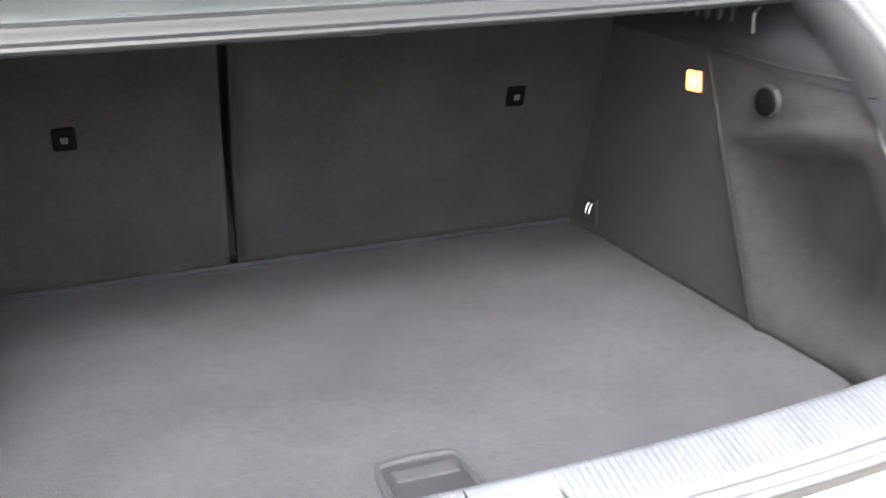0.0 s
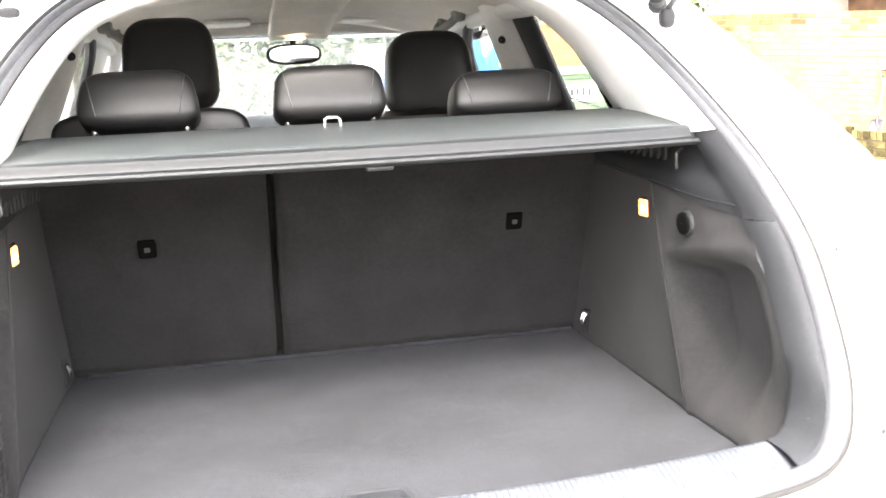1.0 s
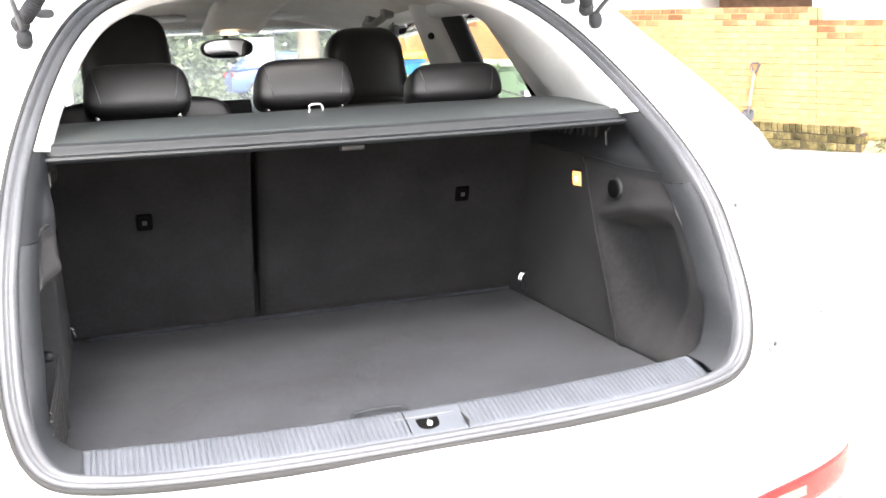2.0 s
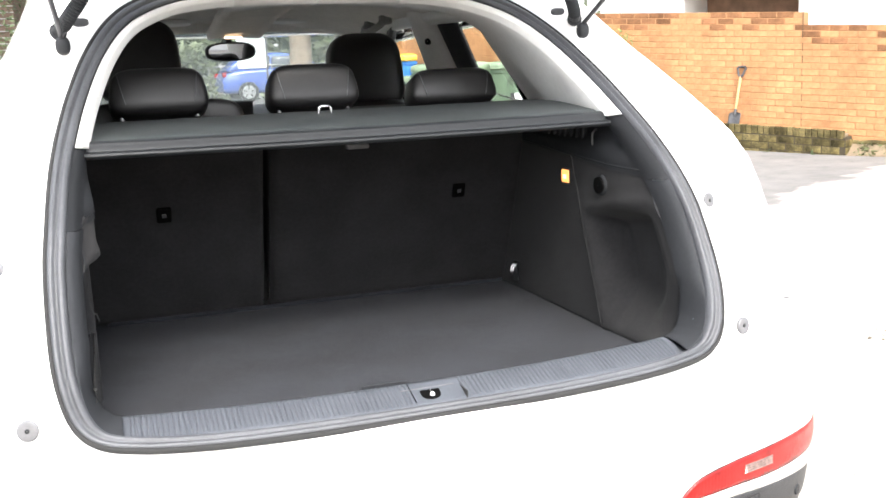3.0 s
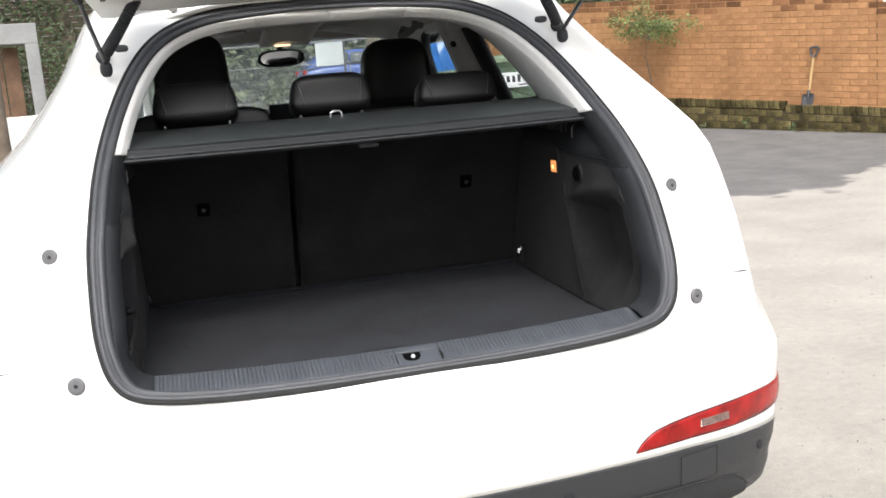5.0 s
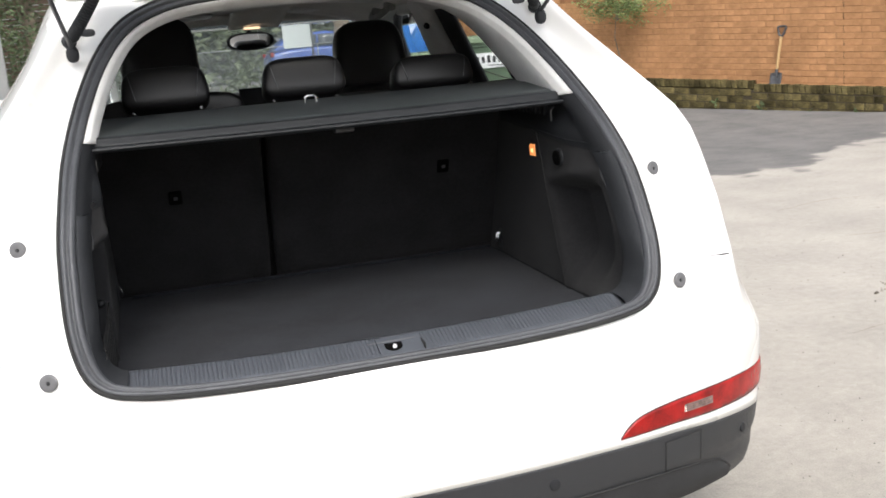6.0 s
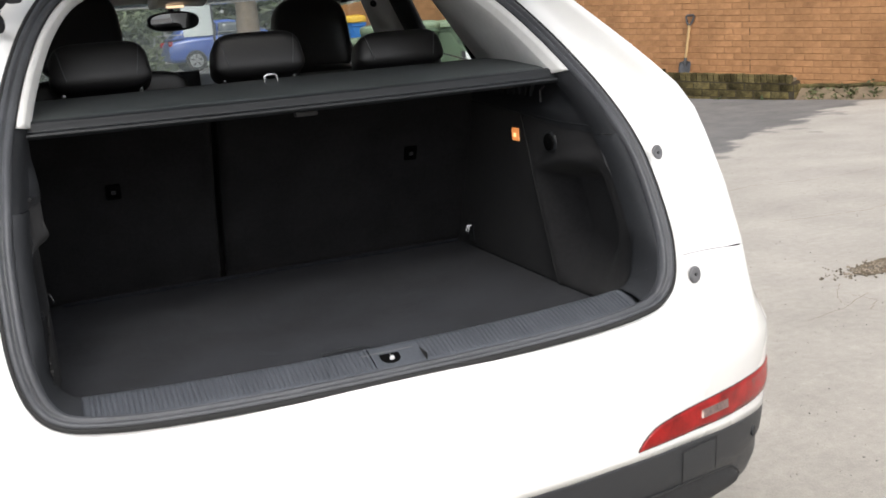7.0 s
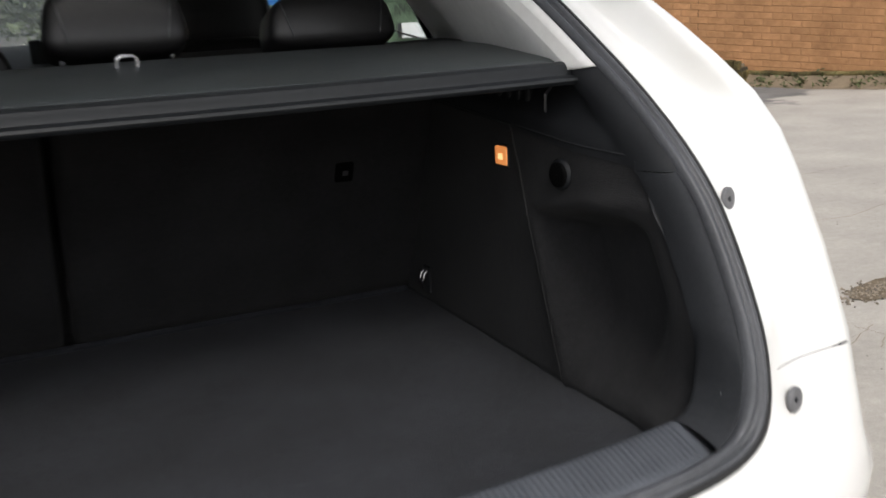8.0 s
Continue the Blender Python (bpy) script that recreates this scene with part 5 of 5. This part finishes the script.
def tree(base, height, crown_r, clumps, per, size, seed, label, trunk_r=.16, material=None, low=.35):
    r = random.Random(seed)
    t = thing("tree", label, "tree", pose(*base))
    b = Vector((0, 0, 0))
    pts = [Vector((.12 * noise.noise((seed, k * .7, 0)) * k, .12 * noise.noise((seed, 0, k * .7)) * k, height * .75 * k / 8)) for k in range(9)]
    tube("trunk", pts, [trunk_r * (1 - .75 * k / 8) for k in range(9)], BARK, t, "rough brown trunk", sides=12)
    cen = []
    for k in range(clumps):
        u, a = r.random(), r.uniform(0, 2 * math.pi)
        rad = crown_r * math.sqrt(r.random()) * (1 - .35 * abs(2 * u - 1))
        cen.append(Vector((rad * math.cos(a), rad * math.sin(a), height * (low + (1 - low) * u))))
    for k in range(7):
        e = cen[k * len(cen) // 7]
        s = pts[3 + k % 5]
        tube("limb", [s, s.lerp(e, .5) + Vector((0, 0, -.1)), e], [trunk_r * .35, trunk_r * .22, trunk_r * .08], BARK, t, sides=7)
    leaves("crown", cen, per, crown_r * .17, size, material or LEAF, t, seed, "uneven leafy crown")
    return t


def hedge(name, x0, x1, y0, y1, z0, z1, clumps, per, size, seed, label, category="hedge", material=None, spread=.5):
    r = random.Random(seed)
    cen = [Vector((r.uniform(x0, x1), r.uniform(y0, y1), z0 + (z1 - z0) * r.random() ** .8)) for _ in range(clumps)]
    o = leaves(name, cen, per, spread, size, material or LEAF_DARK, None, seed)
    return tagged(o, label, category, kind="stuff")


# sapling over the planter
sap = thing("shrub", "thin leafy sapling growing beside the brick wall", "shrub", None)
p0, p1 = wall_at(2.9, .16, .33), wall_at(2.75, .42, 1.60)
tube("stem", [p0, p0.lerp(p1, .3) + Vector((.02, 0, 0)), p0.lerp(p1, .6) + Vector((-.06, 0, 0)), p1], [.012, .010, .008, .005], BARK, sap, sides=7)
cen = [wall_at(2.75 + rng.gauss(0, .33), .40 + rng.gauss(0, .12), 1.60 + rng.gauss(0, .16)) for _ in range(40)]
for k in range(8):
    tube("twig", [p0.lerp(p1, .8), p0.lerp(p1, .95).lerp(cen[k], .5), cen[k]], [.006, .004, .002], BARK, sap, sides=5)
leaves("foliage", cen, 70, .075, .024, PALE_LEAF, sap, 3, "pale green leaves")
for s, o, z, n in ((1.25, .33, .14, 5), (.55, .33, .06, 4), (-.1, .34, .03, 3), (-.75, .34, .03, 5), (1.9, .33, .05, 3)):
    w = thing("weed", "small green weed growing from the brick joint", "weed", None, "weeds at the planter")
    b = wall_at(s, o, z)
    tube("stem", [b - Vector((0, 0, .08)), b, b + Vector((0, 0, .06))], .004, LEAF, w, sides=5)
    for j in range(n * 3):
        q = b + Vector((rng.gauss(0, .035), rng.gauss(0, .035), .03 + rng.gauss(0, .035)))
        d = (q - b).normalized()
        e = d.cross(Vector((rng.gauss(0, 1), rng.gauss(0, 1), .3))).normalized()
        f = d.cross(e)
        g = .04 * rng.uniform(.7, 1.3)
        sheet("leaf", [[q - d * g, q - d * g * .98], [q - e * g * .42 + f * g * .1, q + e * g * .42 + f * g * .1], [q + d * g, q + d * g * .98]], LEAF, w)
leaves_at = []
for _ in range(210):
    t, u = rng.uniform(-9, -1.25), rng.uniform(.08, .95)
    leaves_at.append(Vector(bank[min(int((-1.16 - t) / 7.84 * 79), 79)][int(u * 11)]) + Vector((0, 0, .02)))
tagged(leaves("verge_weeds", leaves_at, 7, .035, .035, GRASS, None, 9), "low weeds and dry litter along the wall foot", "weeds", kind="stuff")

# ---------------------------------------------------------------- spade leaning on the wall
spade = thing("spade", "old spade with a wooden shaft leaning on the brick wall", "spade", None)
a, b = wall_at(.44, .14, .37), wall_at(.355, .03, 1.21)
side = Vector((ALONG.x, ALONG.y, 0)).normalized()
tube("shaft", [a.lerp(b, .26), a.lerp(b, .5), a.lerp(b, .84)], .019, HANDLE_WOOD, spade, "pale worn wooden shaft")
tube("socket", [a.lerp(b, .17), a.lerp(b, .30)], .021, STEEL, spade, "dark steel socket")
rows = []
for t, w in ((0, .055), (.03, .075), (.08, .085), (.2, .088), (.235, .08), (.25, .02)):
    rows.append([a.lerp(b, t) + side * w * u + OUT * (-.014 * (1 - u * u)) for u in np.linspace(-1, 1, 9)])
sheet("blade", rows, STEEL, spade, "grey steel blade", thick=.006)
tube("grip", [a.lerp(b, .82), a.lerp(b, .88) + side * .035, a.lerp(b, .985) + side * .062, a.lerp(b, 1.0) + side * .05, a.lerp(b, 1.0) - side * .05, a.lerp(b, .985) - side * .062, a.lerp(b, .88) - side * .035, a.lerp(b, .82)], .016, STEEL, spade, "dark D-shaped grip", sides=8)

# ---------------------------------------------------------------- bins
def big_bin(m, body, lid, label, size=(1.25, .75, 1.22), plate=False):
    t = thing("wheelie_bin", label, "bin", m, "bins by the wall")
    w, d, h = size
    rows = []
    for z, k in ((.16, .80), (.2, .84), (h * .55, .92), (h * .86, .99), (h * .87, 1.05), (h * .91, 1.05)):
        rows.append([Vector((w / 2 * k * math.copysign(abs(math.cos(a)) ** .25, math.cos(a)), d / 2 * k * math.copysign(abs(math.sin(a)) ** .25, math.sin(a)), z)) for a in np.linspace(0, 2 * math.pi, 41)[:-1]])
    sheet("tub", rows, body, t, "ribbed plastic tub", wrap=True, ends=True)
    for x in (-.3, 0, .3):
        box("rib", x * w - .02, x * w + .02, -d / 2 * .96 - .018, -d / 2 * .96 + .01, .3, h * .84, body, t, "", .006, 1)
    pillow("lid", (0, 0, h * .95), (w * 1.07, d * 1.08, h * .14), lid, t, "hinged plastic lid", .5, .25)
    tube("lid_handle", [(-w * .35, -d * .57, h * .93), (w * .35, -d * .57, h * .93)], .016, lid, t, sides=8)
    for x in (-1, 1):
        for y in (-1, 1):
            wh = new("castor")
            wh.parent = t
            tube("castor_wheel", [(x * w * .36 - .02, y * d * .34, .08), (x * w * .36 + .02, y * d * .34, .08)], .08, TYRE, wh, sides=16)
            box("castor_fork", x * w * .36 - .035, x * w * .36 + .035, y * d * .34 - .02, y * d * .34 + .02, .09, .19, STEEL, wh)
    if plate:
        pl = box("label_plate", -.34, .44, -d / 2 * .98 - .026, -d / 2 * .98 - .018, h * .60, h * .79, WHITE_SIGN, t, "white plate with dark lettering bars", .003, 1)
        for k in range(8):
            box("lettering_bar", -.29 + .085 * k, -.242 + .085 * k, -d / 2 * .98 - .0285, -d / 2 * .98 - .0262, h * .665, h * (.745 if k % 3 else .76), INK, pl, "", .0, 1)
        box("small_lettering_bar", -.03, .35, -d / 2 * .98 - .0285, -d / 2 * .98 - .0262, h * .625, h * .638, INK, pl, "", .0, 1)
    return t


def on(x, y, turn):
    return pose(x, y, rise(x, y), 0, 0, turn)


big_bin(on(4.76, 13.0, -24), BIN_GREEN, BIN_LID, "large green plastic bin with a pale green lid and white plate", size=(1.15, .75, 1.22), plate=True)
marked_bin = big_bin(on(5.76, 13.12, -20), BIN_GREEN, BIN_LID, "green plastic bin with dark scrawl and a white plate", size=(1.0, .72, 1.20))
plate = box("label_plate", .08, .45, -.386, -.378, .50, .72, WHITE_SIGN, marked_bin, "white plate with a dark edge", .003, 1)
box("plate_edge", .02, .085, -.387, -.376, .52, .72, INK, plate, "", .002, 1)
for k in range(6):
    x, z = -.02 + .075 * k, .83 + .02 * (k % 3)
    tube("scrawl", [(x + dx, -.372, z + dz) for dx, dz in ((0, 0), (.02, .13 + .03 * (k % 2)), (.045, .15), (.05, .07), (.03, .04), (.075, .02 + .05 * (k % 2)))], .007, INK, marked_bin, "dark scrawl" if k == 0 else "", sides=5)
big_bin(on(4.15, 13.6, -24), BIN_GREEN, BIN_LID, "large dark green plastic bin beside the wall", size=(1.2, .75, 1.02))
big_bin(on(4.75, 15.6, -20), BLUE, YELLOW, "blue plastic bin with a yellow lid", size=(.62, .7, 1.30))
cab = thing("storage_cabin", "tall bright blue plastic cabin behind the bins", "cabin", on(4.55, 17.6, -15))
box("cabin_shell", -.48, .48, -.55, .55, 0, 2.25, BLUE, cab, "bright blue ribbed shell", .04, 2)
for k in range(5):
    box("cabin_rib", -.4 + .2 * k - .02, -.4 + .2 * k + .02, -.575, -.545, .1, 2.1, BLUE, cab, "", .008, 1)
pillow("cabin_roof", (0, 0, 2.28), (1.06, 1.2, .2), BLUE, cab, "", .6, .25)

# ---------------------------------------------------------------- street ahead: parked blue car, fence, sign, trees
def small_car(m, paint, label):
    t = thing("parked_car", label, "car", m)
    L, Wd = 4.0, .84
    prof = [(-2.0, .35, .75), (-1.9, .28, .92), (-1.3, .26, 1.0), (-.6, .26, 1.02), (.6, .26, 1.02), (1.3, .26, 1.0), (1.85, .28, .95), (2.0, .36, .72)]
    rows = []
    for x, zb, zt in prof:
        w = Wd * (1 - .10 * (abs(x) / 2) ** 4)
        rows.append([Vector((x, w * math.copysign(abs(math.cos(a)) ** .3, math.cos(a)), (zb + zt) / 2 + (zt - zb) / 2 * math.copysign(abs(math.sin(a)) ** .3, math.sin(a)))) for a in np.linspace(0, 2 * math.pi, 33)[:-1]])
    sheet("body", rows, paint, t, "glossy painted body", wrap=True, ends=True)
    rows = []
    for x, zt, w in ((-1.85, 1.0, .74), (-1.45, 1.36, .66), (-.9, 1.47, .62), (-.1, 1.48, .62), (.45, 1.40, .63), (1.15, 1.0, .74)):
        rows.append([Vector((x, w * math.copysign(abs(math.cos(a)) ** .35, math.cos(a)), .95 + (zt - .95) * abs(math.sin(a)) ** .4)) for a in np.linspace(0, math.pi, 25)])
    sheet("cabin", rows, paint, t, "rounded cabin", thick=.02)
    for s in (-1, 1):
        for x0, x1, x2, x3 in ((-1.35, -.55, -1.15, -.5), (-.48, .75, -.45, .3)):
            vs = [Vector((x0, s * .735, 1.03)), Vector((x1, s * .735, 1.03)), Vector((x3, s * .655, 1.38)), Vector((x2, s * .655, 1.38))]
            sheet("side_window", [[vs[0].lerp(vs[1], u).lerp(vs[3].lerp(vs[2], u), v) + Vector((0, s * .012, 0)) for u in np.linspace(0, 1, 4)] for v in np.linspace(0, 1, 4)], DARK_GLASS, t, "tinted side window", thick=.008)
        box("tail_lamp", -2.0, -1.88, s * .72 - .07, s * .72 + .07, .78, .92, LAMP_RED, t, "red tail lamp", .02)
        for x in (-1.25, 1.25):
            wh = new("wheel")
            wh.parent = t
            tube("tyre", [(x, s * .70, .31), (x, s * .86, .31)], .31, TYRE, wh, "black tyre", sides=28)
            tube("rim", [(x, s * .80, .31), (x, s * .872, .31)], .20, ALLOY, wh, "silver rim", sides=24)
            for k in range(5):
                box("rim_gap", -.02, .02, s * .876 - .003, s * .876 + .003, .07, .17, INK, wh, "", .004, 1, m=pose(x, 0, .31, 0, 72 * k))
    return t


small_car(on(5.03, 29.5, 3), BLUE_PAINT, "small blue hatchback parked along the street")
fence = thing("chain_link_fence", "galvanised chain link fence beside the street", "fence", None)
for k in range(12):
    x = -9 + 1.6 * k
    if k < 11:
        verts, faces = [], []
        for d in (-1, 1):
            for j in range(-14, 15):
                for q in range(6):
                    xa, za = x + .8 + j * .11 + d * q * .11, .1 + q * .14
                    xb, zb = xa + d * .11, za + .14
                    if x <= min(xa, xb) and max(xa, xb) <= x + 1.6:
                        n = len(verts)
                        z = rise(0, 24)
                        verts += [Vector((xa - .004, 24, z + za)), Vector((xa + .004, 24.004, z + za)), Vector((xb + .004, 24.004, z + zb)), Vector((xb - .004, 24, z + zb))]
                        faces.append((n, n + 1, n + 2, n + 3))
        ob_from("mesh_panel", verts, faces, WIRE, fence, "wire diamond mesh", False)["kind"] = "stuff"
    tube("post", [(x, 24, rise(0, 24)), (x, 24, rise(0, 24) + 1.0)], .018, WIRE, fence, "galvanised post", sides=8)
tube("rail", [(-9, 24, rise(0, 24) + .98), (8.6, 24, rise(0, 24) + .98)], .014, WIRE, fence, "galvanised rail", sides=8)
sign = thing("sign_board", "plain pale grey board on a thin post", "sign", on(2.93, 21.5, 0))
box("board", -.33, .33, -.02, .02, .95, 1.62, SIGN_GREY, sign, "pale grey board", .004, 1)
tube("post", [(.35, 0, -.05), (.35, 0, 2.4)], .03, STEEL, sign, "dark post", sides=8)
tree(on(3.9, 20.6, 0).translation, 8, 2.6, 60, 60, .11, 21, "street tree with a thick trunk and pale stems", .30, low=.45)
for x, y in ((4.75, 20.9), (4.95, 21.4)):
    t = thing("sapling", "slender pale young tree beside the street", "tree", on(x, y, 0), "pale saplings")
    tube("trunk", [(0, 0, 0), (.1, 0, 1.6), (.35, 0, 3.5)], [.05, .045, .03], RENDERED, t, "pale smooth trunk")
    leaves("crown", [Vector((.3 + rng.gauss(0, .3), rng.gauss(0, .3), 3.4 + rng.gauss(0, .3))) for _ in range(12)], 40, .2, .08, LEAF, t, 5)
hedge("far_trees", -18, 18, 35, 40, .8, 13, 1500, 46, .30, 31, "dense greyish green trees beyond the street", "trees", STREET_LEAF, .9)
hedge("street_bush", 1.35, 1.95, 21.8, 22.4, .7, 2.2, 14, 60, .09, 35, "rounded green bush by the fence", "bush", STREET_LEAF, .16)
hedge("street_hedge", -10, 1.2, 26, 28, .8, 2.6, 90, 60, .11, 33, "green hedge behind the fence", "hedge", STREET_LEAF, .4)
flat_patch("street", [(-60, 28.2), (60, 28.2), (60, 33), (-60, 33)], ASPHALT, .01, .02, "grey asphalt street", "road")

# ---------------------------------------------------------------- far side: house, concrete frame, trees, grass
house = thing("brick_house", "brown brick house half hidden by trees", "house", on(-4.2, 27, 0))
box("house_wall", -3.4, 2.0, -3, 3, 0, 3.6, RED_BRICK, house, "brown brick wall", .01, 1)
bm = bmesh.new()
vs = [bm.verts.new(v) for v in ((-3.7, -3.3, 3.5), (2.3, -3.3, 3.5), (2.3, 3.3, 3.5), (-3.7, 3.3, 3.5), (-1.6, 0, 5.2), (.4, 0, 5.2))]
for f in ((0, 1, 5, 4), (1, 2, 5), (2, 3, 4, 5), (3, 0, 4), (3, 2, 1, 0)):
    bm.faces.new([vs[i] for i in f])
part("house_roof", bm, TIMBER, house, "dark tiled roof")
for c in range(24):
    box("brick_course", -3.4, 2.0, -3.012, -2.99, .1 + .145 * c, .1 + .145 * c + .022, GREY_CONC, house, "", 0, 1)
portal = thing("concrete_carport", "grey concrete frame with brown timber screens", "carport", on(-3.05, 14.2, 8))
box("beam", -2.2, .55, -.2, .2, 1.90, 2.20, GREY_CONC, portal, "grey concrete beam", .01, 1)
box("column", .36, .55, -.2, .2, 0, 1.90, GREY_CONC, portal, "grey concrete column", .01, 1)
box("column", -2.2, -1.9, -.2, .2, 0, 1.75, GREY_CONC, portal, "grey concrete column", .01, 1)
for k in range(9):
    box("screen_board", -1.9 + .24 * k, -1.9 + .24 * k + .22, .22, .26, .05, 1.88, TIMBER, portal, "", .004, 1)
box("low_wall", -2.4, .62, -1.2, -1.0, .0, .84, RENDERED, portal, "low pale rendered wall", .02, 1)
tree((-2.72, 11.3, rise(0, 11.3)), 7.5, 2.0, 110, 260, .027, 41, "leafy tree with a leaning trunk beside the drive", .15, PALE_LEAF, low=.56)
tree((-2.6, 19.5, rise(0, 19.5)), 7.5, 2.6, 90, 150, .055, 43, "broad green tree in front of the house", .22, low=.30)
tree((-5.5, 20.5, rise(0, 20.5)), 8, 3.0, 90, 150, .06, 45, "tall dark green tree beside the carport", .25, LEAF_DARK, low=.25)
hedge("shrubbery", -7, -1.2, 15.5, 17.5, .4, 2.3, 120, 140, .042, 47, "mixed green shrubs beside the carport", "shrubs", LEAF, .32)
grass_v = [Vector((rng.uniform(-6, -2.2), rng.uniform(8.5, 12.5), 0)) for _ in range(500)]
for q in grass_v:
    q.z = rise(q.x, q.y) + .06
tagged(leaves("grass", grass_v, 12, .08, .07, GRASS, None, 51), "rough green grass beside the drive", "grass", kind="stuff")
# beyond the brick wall
hb = thing("pale_building", "pale rendered building beyond the brick wall", "building", None)
part("building_wall", box_bm(3.1, 4.45, -5.5, -4.2, .2, 2.62, .02, 1, m=WALL), RENDERED, hb, "pale rendered wall")
part("building_wing", box_bm(-9, .95, -5.5, -4.2, .2, 2.62, .02, 1, m=WALL), RENDERED, hb, "pale rendered wing")
part("building_link", box_bm(.95, 3.1, -5.9, -5.3, .2, 2.5, .02, 1, m=WALL), TIMBER, hb, "brown link wall")
part("building_roof", box_bm(-9.2, 4.8, -5.9, -3.9, 2.62, 2.75, .02, 1, m=WALL), GREY_CONC, hb, "grey roof edge")
for k, (s, o) in enumerate(((6.5, -3.5), (9.5, -4.5), (3.2, -8.0), (-2, -9))):
    p = wall_at(s, o, 0)
    tree((p.x, p.y, rise(p.x, p.y)), 6.5, 2.6, 50, 60, .11, 61 + k, "green tree rising beyond the brick wall", .2, low=.25)
# street side behind the camera
bh = thing("rear_house", "plain pale house across the yard", "house", pose(0, -22, 0))
box("house_wall", -12, 12, -3, 3, 0, 3.4, RENDERED, bh, "pale rendered wall", .02, 1)
box("house_roof", -12.5, 12.5, -3.5, 3.5, 3.4, 3.8, TIMBER, bh, "brown roof", .05, 1)

# ---------------------------------------------------------------- single bricks, last
for i, (p, stained) in enumerate(near):
    o = new("brick", BR_TOP if stained else BR)
    o.parent = wall
    o.location = p
for c in (1, 3):
    o = new("half_brick", PH)
    o.parent = planter
    o.location = wall_at(-1.0425, .30, c * .098 - .083)
for p in low_near:
    o = new("brick", PB)
    o.parent = planter
    o.location = p
for p in top_near:
    o = new("edge_brick", PS)
    o.parent = planter
    o.location = p
